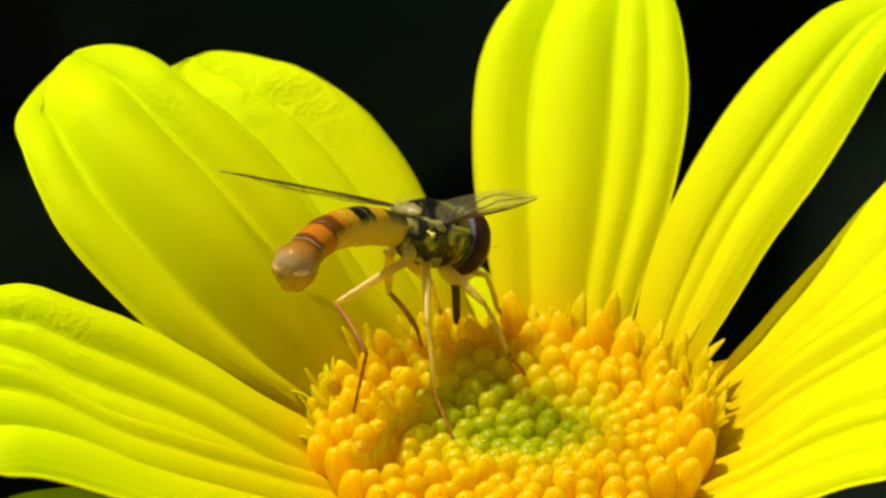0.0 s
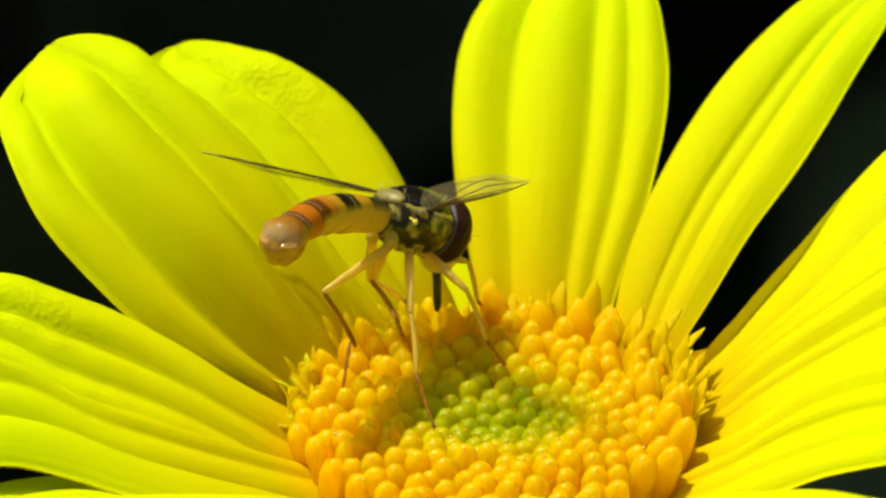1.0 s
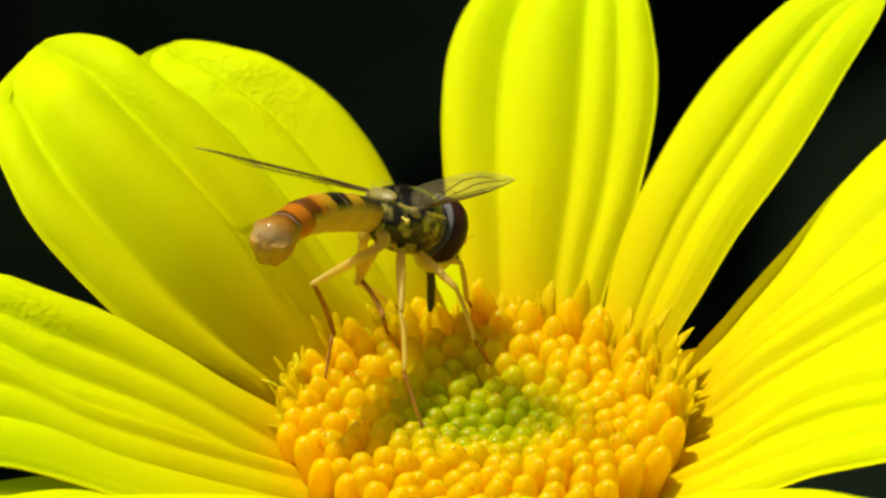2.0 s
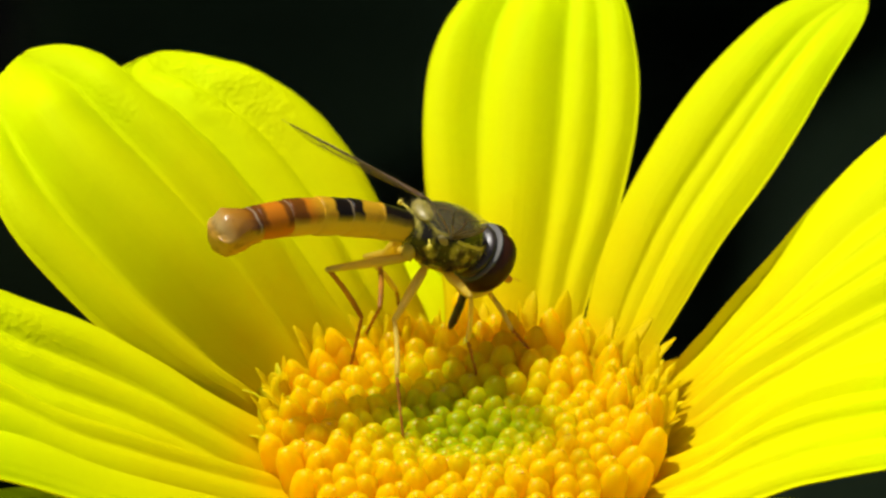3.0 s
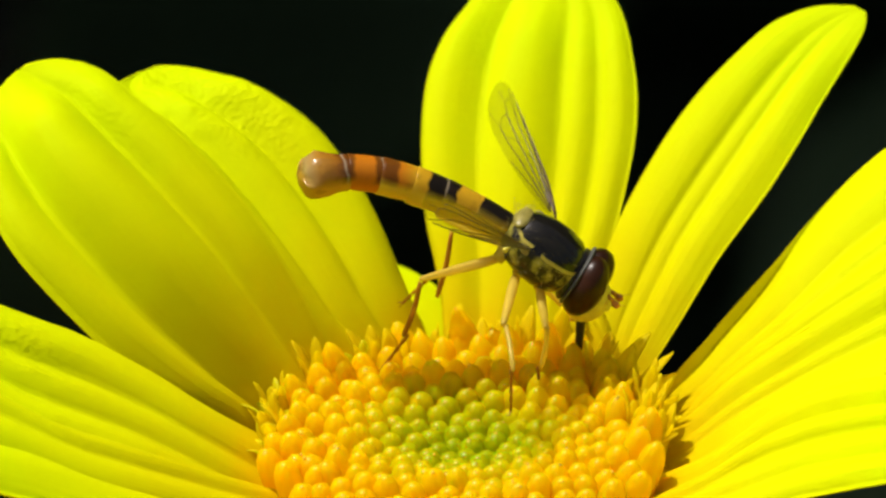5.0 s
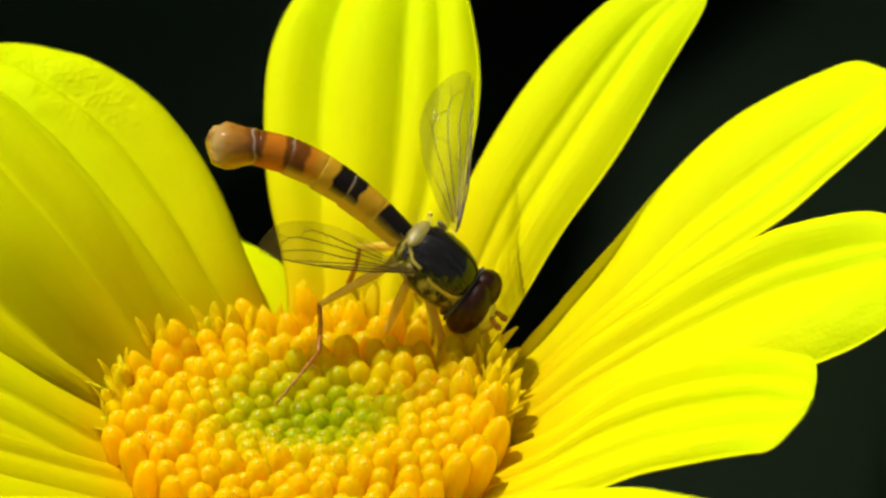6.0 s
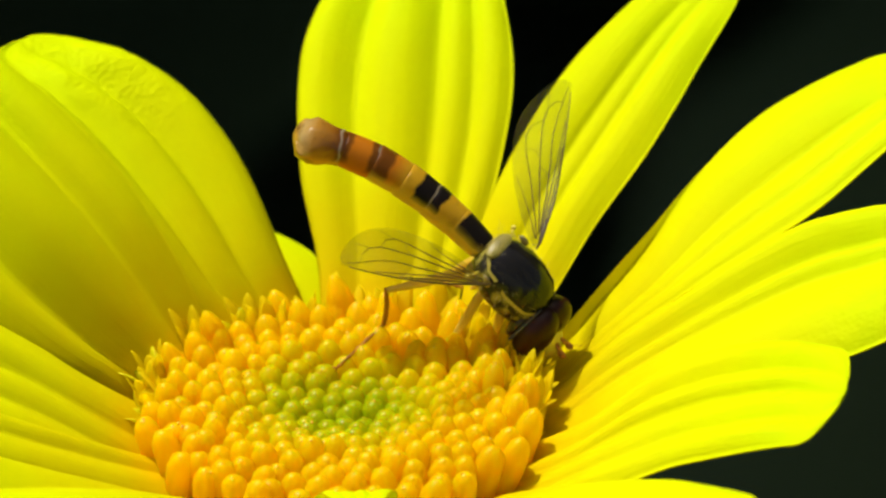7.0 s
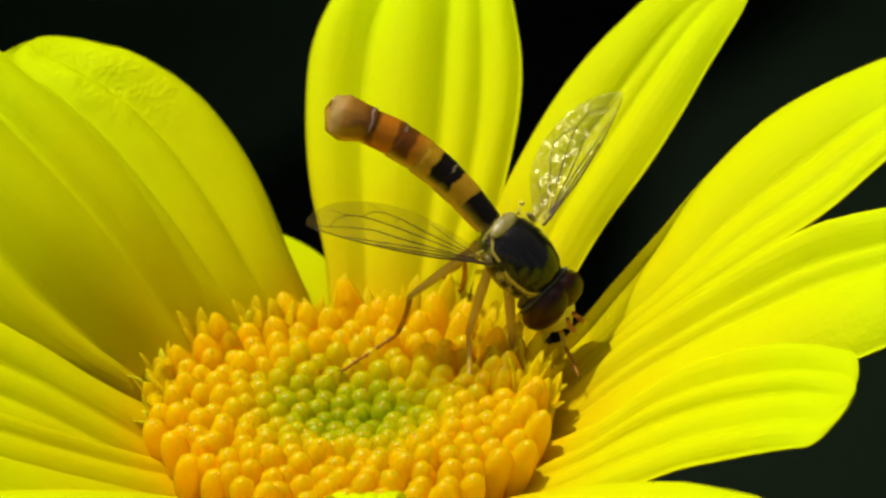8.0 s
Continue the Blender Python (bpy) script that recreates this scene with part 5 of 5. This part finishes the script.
    walk(PARTS["tibia_LF"], [
        (0, mm(2.198, -0.613, -0.777, 5.6, 33.0, 19.0)),
        (1.5, mm(2.194, -0.648, -0.760, 5.7, 41.4, 18.2)),
        (1.7, mm(2.194, -0.648, -0.760, 5.7, 41.4, 18.2)),
        (2.8, mm(1.998, -0.927, -1.011, 9.5, 37.2, 31.9)),
        (3, mm(2.474, -0.148, -0.997, -16.3, 7.4, -77.7)),
        (3.5, mm(2.119, -0.851, -0.923, -2.3, 29.3, -7.7)),
        (3.8, mm(2.103, -0.779, -1.261, -2.1, 36.9, -6.9)),
        (4, mm(2.135, -0.881, -0.963, -5.0, 37.6, -16.5)),
        (4.2, mm(2.295, -0.688, -0.664, 5.2, 47.5, 15.8)),
        (5.3, mm(2.040, 1.477, -1.398, 28.2, 73.1, 54.5)),
        (5.5, mm(1.799, 1.535, -1.701, 6.2, 69.6, 13.0)),
        (5.8, mm(1.735, 1.578, -1.739, 14.2, 8.3, 125.5)),
        (6, mm(1.747, 1.595, -1.707, -61.6, 71.0, -143.9)),
        (6.5, mm(2.316, 0.547, -1.819, -18.7, -26.3, -78.1)),
        (7, mm(2.087, 1.251, -1.618, -19.1, -28.5, -81.6)),
        (7.5, mm(2.518, 0.486, -1.135, -21.4, -40.3, -60.7)),
        (8, mm(2.437, 0.374, -1.464, -23.7, -45.6, -59.9))])
    walk(PARTS["tarsus_LF"], [
        (0, mm(3.452, -0.182, -1.638, 6.7, 19.5, 23.9)),
        (1.5, mm(3.322, -0.276, -1.809, 7.1, 17.7, 25.4)),
        (1.7, mm(3.322, -0.276, -1.809, 7.1, 17.7, 25.4)),
        (2.8, mm(3.055, -0.269, -1.956, 5.4, 35.5, 17.9)),
        (3, mm(2.795, -1.617, -1.193, 1.6, 23.6, 5.6)),
        (3.5, mm(3.481, -1.034, -1.695, 5.1, 18.7, 17.9)),
        (3.8, mm(3.366, -0.931, -2.218, 4.0, 21.5, 13.9)),
        (4, mm(3.359, -1.243, -1.945, 2.9, 22.3, 10.1)),
        (4.2, mm(3.324, -0.397, -1.831, 3.8, 15.7, 13.4)),
        (5.3, mm(2.304, 1.848, -2.900, 16.9, 9.4, 90.6)),
        (5.5, mm(2.336, 1.658, -3.179, 16.7, -5.4, 92.6)),
        (5.8, mm(0.833, 2.845, -1.966, 10.2, 63.9, 24.2)),
        (6, mm(1.335, 1.295, -3.190, 16.5, 12.0, 77.7)),
        (6.5, mm(2.593, -0.768, -1.154, -20.6, -36.3, -67.4)),
        (7, mm(2.290, -0.117, -0.866, -18.7, -26.3, -80.1)),
        (7.5, mm(3.095, -0.540, -0.137, -28.9, -53.7, -72.0)),
        (8, mm(2.973, -0.551, -0.372, -19.1, -39.9, -47.1))])
    walk(PARTS["femur_LM"], [
        (0, mm(-0.081, 0.481, -0.898, 4.5, 15.4, 15.7)),
        (1.5, mm(-0.081, 0.481, -0.898, 15.3, 39.3, 53.8)),
        (1.7, mm(-0.081, 0.481, -0.898, 15.3, 39.3, 53.8)),
        (2.8, mm(-0.081, 0.480, -0.898, 21.7, 43.3, 83.9)),
        (3, mm(-0.080, 0.480, -0.897, 22.2, 41.6, 94.6)),
        (3.5, mm(-0.081, 0.480, -0.897, 21.4, 42.7, 83.3)),
        (3.8, mm(-0.080, 0.480, -0.896, 22.4, 47.7, 79.0)),
        (4, mm(-0.081, 0.480, -0.897, 21.3, 46.7, 74.7)),
        (4.2, mm(-0.080, 0.480, -0.896, -0.6, 3.1, -2.0)),
        (5.3, mm(-0.071, 0.483, -0.891, 22.2, 42.0, 92.2)),
        (5.5, mm(-0.071, 0.482, -0.891, 21.5, 40.2, 90.3)),
        (5.8, mm(-0.068, 0.484, -0.891, 21.2, 39.3, 90.0)),
        (6, mm(-0.069, 0.485, -0.890, 21.0, 38.5, 90.2)),
        (6.5, mm(-0.066, 0.487, -0.889, 21.1, 39.2, 89.2)),
        (7, mm(-0.066, 0.488, -0.888, 21.0, 38.5, 89.8)),
        (7.5, mm(-0.068, 0.491, -0.886, 23.8, 47.1, 90.6)),
        (8, mm(-0.068, 0.491, -0.888, 23.9, 47.5, 89.8))])
    walk(PARTS["tibia_LM"], [
        (0, mm(1.768, 1.000, -1.427, 8.4, 25.0, 30.0)),
        (1.5, mm(0.859, 1.765, -2.200, 2.6, 8.9, 9.1)),
        (1.7, mm(0.859, 1.765, -2.200, 2.6, 8.9, 9.1)),
        (2.8, mm(0.078, 1.967, -2.305, 2.3, 24.6, 8.0)),
        (3, mm(-0.205, 2.008, -2.258, 1.2, 22.1, 4.0)),
        (3.5, mm(0.095, 1.979, -2.289, 2.5, 28.3, 8.6)),
        (3.8, mm(0.184, 1.836, -2.413, 1.8, 39.1, 5.8)),
        (4, mm(0.290, 1.837, -2.391, 1.2, 34.6, 4.0)),
        (4.2, mm(1.958, 0.407, -1.006, 10.5, 34.2, 36.6)),
        (5.3, mm(-0.130, 1.996, -2.252, 1.0, 14.2, 3.5)),
        (5.5, mm(-0.078, 2.038, -2.208, -49.0, 75.4, -88.3)),
        (5.8, mm(-0.068, 2.064, -2.184, -19.0, 53.0, -153.7)),
        (6, mm(-0.073, 2.086, -2.164, -6.0, 31.5, -20.6)),
        (6.5, mm(-0.044, 2.072, -2.185, -16.5, 59.4, -43.5)),
        (7, mm(-0.060, 2.091, -2.163, -29.5, 68.9, -64.7)),
        (7.5, mm(-0.082, 1.884, -2.385, -43.3, 72.3, -87.2)),
        (8, mm(-0.062, 1.875, -2.398, -36.1, 68.6, -81.3))])
    walk(PARTS["tarsus_LM"], [
        (0, mm(3.140, 1.791, -2.165, 6.7, 18.1, 24.0)),
        (1.5, mm(2.625, 2.047, -2.481, 2.1, 9.1, 7.4)),
        (1.7, mm(2.625, 2.047, -2.481, 2.1, 9.1, 7.4)),
        (2.8, mm(1.700, 2.193, -3.054, 1.9, 24.9, 6.4)),
        (3, mm(1.461, 2.126, -2.936, 6.0, 42.2, 19.0)),
        (3.5, mm(1.664, 2.215, -3.142, 2.3, 28.5, 7.8)),
        (3.8, mm(1.578, 1.977, -3.554, 1.7, 39.2, 5.6)),
        (4, mm(1.773, 1.942, -3.416, 0.3, 35.7, 1.1)),
        (4.2, mm(3.141, 1.288, -2.010, 8.4, 22.9, 30.2)),
        (5.3, mm(1.627, 2.103, -2.697, 29.3, 54.8, 126.8)),
        (5.5, mm(-0.065, 1.584, -3.957, 13.0, 4.6, 51.0)),
        (5.8, mm(-1.042, 1.582, -3.625, 11.5, 18.2, 43.5)),
        (6, mm(1.374, 1.543, -3.112, 21.7, 55.3, 152.2)),
        (6.5, mm(0.623, 1.440, -3.737, 18.1, 54.1, 156.6)),
        (7, mm(0.217, 1.506, -3.839, 23.4, 62.4, 162.3)),
        (7.5, mm(-0.056, 1.340, -4.093, -45.2, 74.5, -84.2)),
        (8, mm(0.036, 1.227, -4.069, -36.0, 68.5, -81.4))])
    walk(PARTS["femur_LH"], [
        (0, mm(-0.769, 0.401, -0.834, 10.4, 29.4, 37.2)),
        (1.5, mm(-0.769, 0.401, -0.834, 10.6, 30.6, 37.6)),
        (1.7, mm(-0.769, 0.401, -0.834, 10.6, 30.6, 37.6)),
        (2.8, mm(-0.770, 0.401, -0.834, 14.3, 29.5, 54.2)),
        (3, mm(-0.770, 0.401, -0.834, 15.3, 35.7, 56.2)),
        (3.5, mm(-0.770, 0.401, -0.834, 12.4, 8.7, 48.1)),
        (3.8, mm(-0.770, 0.401, -0.834, 14.4, 18.4, 58.7)),
        (4, mm(-0.769, 0.401, -0.834, 13.6, 8.4, 54.8)),
        (4.2, mm(-0.770, 0.401, -0.834, 13.9, 11.9, 56.6)),
        (5.3, mm(-0.764, 0.403, -0.828, 3.3, 40.1, 173.6)),
        (5.5, mm(-0.764, 0.401, -0.829, 10.1, 48.0, 164.4)),
        (5.8, mm(-0.762, 0.403, -0.828, 23.3, 48.0, 131.8)),
        (6, mm(-0.762, 0.404, -0.828, 51.7, 68.6, 134.3)),
        (6.5, mm(-0.759, 0.405, -0.827, 84.0, 74.6, 149.5)),
        (7, mm(-0.759, 0.406, -0.826, 51.0, 78.8, 81.0)),
        (7.5, mm(-0.761, 0.408, -0.825, 15.6, 83.0, 21.7)),
        (8, mm(-0.760, 0.408, -0.826, -7.9, 78.4, -13.0))])
    walk(PARTS["tibia_LH"], [
        (0, mm(0.905, 1.672, -2.017, -18.0, 21.8, -99.6)),
        (1.5, mm(0.875, 1.667, -2.061, -18.2, 23.5, -100.6)),
        (1.7, mm(0.875, 1.667, -2.061, -18.2, 23.5, -100.6)),
        (2.8, mm(0.463, 2.113, -2.029, -17.3, 20.6, -110.6)),
        (3, mm(0.327, 2.038, -2.249, -17.4, 17.7, -102.4)),
        (3.5, mm(0.804, 2.157, -1.195, -12.4, 2.6, -133.4)),
        (3.8, mm(0.406, 2.334, -1.588, -12.7, -2.4, -131.0)),
        (4, mm(0.589, 2.329, -1.181, -12.6, 7.4, -134.0)),
        (4.2, mm(0.509, 2.342, -1.326, -14.2, 17.1, -130.5)),
        (5.3, mm(-2.594, 0.606, -2.378, 13.6, 69.9, 28.6)),
        (5.5, mm(-2.333, 0.840, -2.641, 22.3, 73.3, 42.9)),
        (5.8, mm(-1.811, 1.577, -2.579, 14.6, 69.5, 30.9)),
        (6, mm(-1.365, 1.021, -3.031, 6.2, 68.5, 13.4)),
        (6.5, mm(-1.304, 0.727, -3.126, -96.2, 83.2, -119.6)),
        (7, mm(-0.688, 0.858, -3.137, 34.5, 66.5, 82.8)),
        (7.5, mm(-0.496, 0.513, -3.162, -0.6, 54.0, -1.7)),
        (8, mm(-0.301, 0.302, -3.123, 7.2, 61.5, 17.8))])
    walk(PARTS["tarsus_LH"], [
        (0, mm(0.600, -0.128, -2.749, 8.8, 22.0, 31.8)),
        (1.5, mm(0.542, -0.108, -2.844, 8.0, 23.5, 28.7)),
        (1.7, mm(0.542, -0.108, -2.844, 8.0, 23.5, 28.7)),
        (2.8, mm(-0.179, 0.404, -2.714, 11.4, 41.2, 37.7)),
        (3, mm(-0.072, 0.223, -2.841, 15.1, 43.5, 50.3)),
        (3.5, mm(-0.560, 0.713, -1.286, 14.4, 13.5, 59.7)),
        (3.8, mm(-0.897, 0.833, -1.506, 15.8, 18.7, 68.2)),
        (4, mm(-0.783, 0.907, -1.439, 15.0, 19.1, 62.3)),
        (4.2, mm(-0.736, 0.886, -1.914, 16.4, 22.4, 70.5)),
        (5.3, mm(-2.009, 0.925, -4.194, 67.4, 75.2, 120.8)),
        (5.5, mm(-1.920, 1.224, -4.515, 41.6, 64.7, 119.7)),
        (5.8, mm(-1.242, 1.917, -4.353, 33.4, 64.5, 85.4)),
        (6, mm(-0.687, 1.184, -4.802, 32.2, 66.1, 77.4)),
        (6.5, mm(-1.417, 0.528, -5.027, 45.6, 69.3, 104.1)),
        (7, mm(-0.594, 1.605, -4.871, 29.2, 67.7, 66.2)),
        (7.5, mm(0.617, 0.480, -4.692, 31.5, 69.8, 67.6)),
        (8, mm(0.555, 0.578, -4.782, 11.2, 74.5, 20.7))])
    walk(PARTS["head"], [
        (0, mm(-0.150, 0.149, 0.037, 0.0, 4.0, 0.0)),
        (0.5, mm(-0.161, 0.144, -0.200, 0.0, 4.0, 0.0)),
        (1, mm(-0.167, 0.164, -0.000, 0.0, 4.0, 0.0)),
        (1.5, mm(-0.123, 0.121, 0.032, 0.0, 4.0, 0.0)),
        (1.7, mm(-0.123, 0.121, 0.032, 0.0, 4.0, 0.0)),
        (2.8, mm(0.151, -0.011, 0.236, 0.0, 14.0, 0.0)),
        (3, mm(0.175, 0.014, 0.225, 0.0, 14.0, 0.0)),
        (3.5, mm(0.126, -0.035, 0.248, 0.0, 14.0, 0.0)),
        (3.8, mm(0.134, -0.098, 0.210, 0.0, 14.0, 0.0)),
        (4, mm(0.134, -0.098, 0.210, 0.0, 14.0, 0.0)),
        (4.2, mm(0.121, -0.023, 0.256, 0.0, 14.0, 0.0)),
        (5.3, mm(-0.026, 0.139, -0.330, 0.0, -8.0, 0.0)),
        (5.5, mm(0.038, 0.100, -0.379, 0.0, -8.0, 0.0)),
        (5.8, mm(-0.026, 0.016, -0.506, 0.0, -8.0, 0.0)),
        (6, mm(-0.043, 0.103, -0.455, 0.0, -8.0, 0.0)),
        (6.5, mm(-0.074, 0.070, -0.480, 0.0, -8.0, 0.0)),
        (7, mm(0.011, -0.061, -0.570, 0.0, -8.0, 0.0)),
        (7.5, mm(0.157, -0.023, -0.507, 0.0, -8.0, 0.0)),
        (8, mm(0.044, 0.045, -0.494, 0.0, -8.0, 0.0))])


motions()
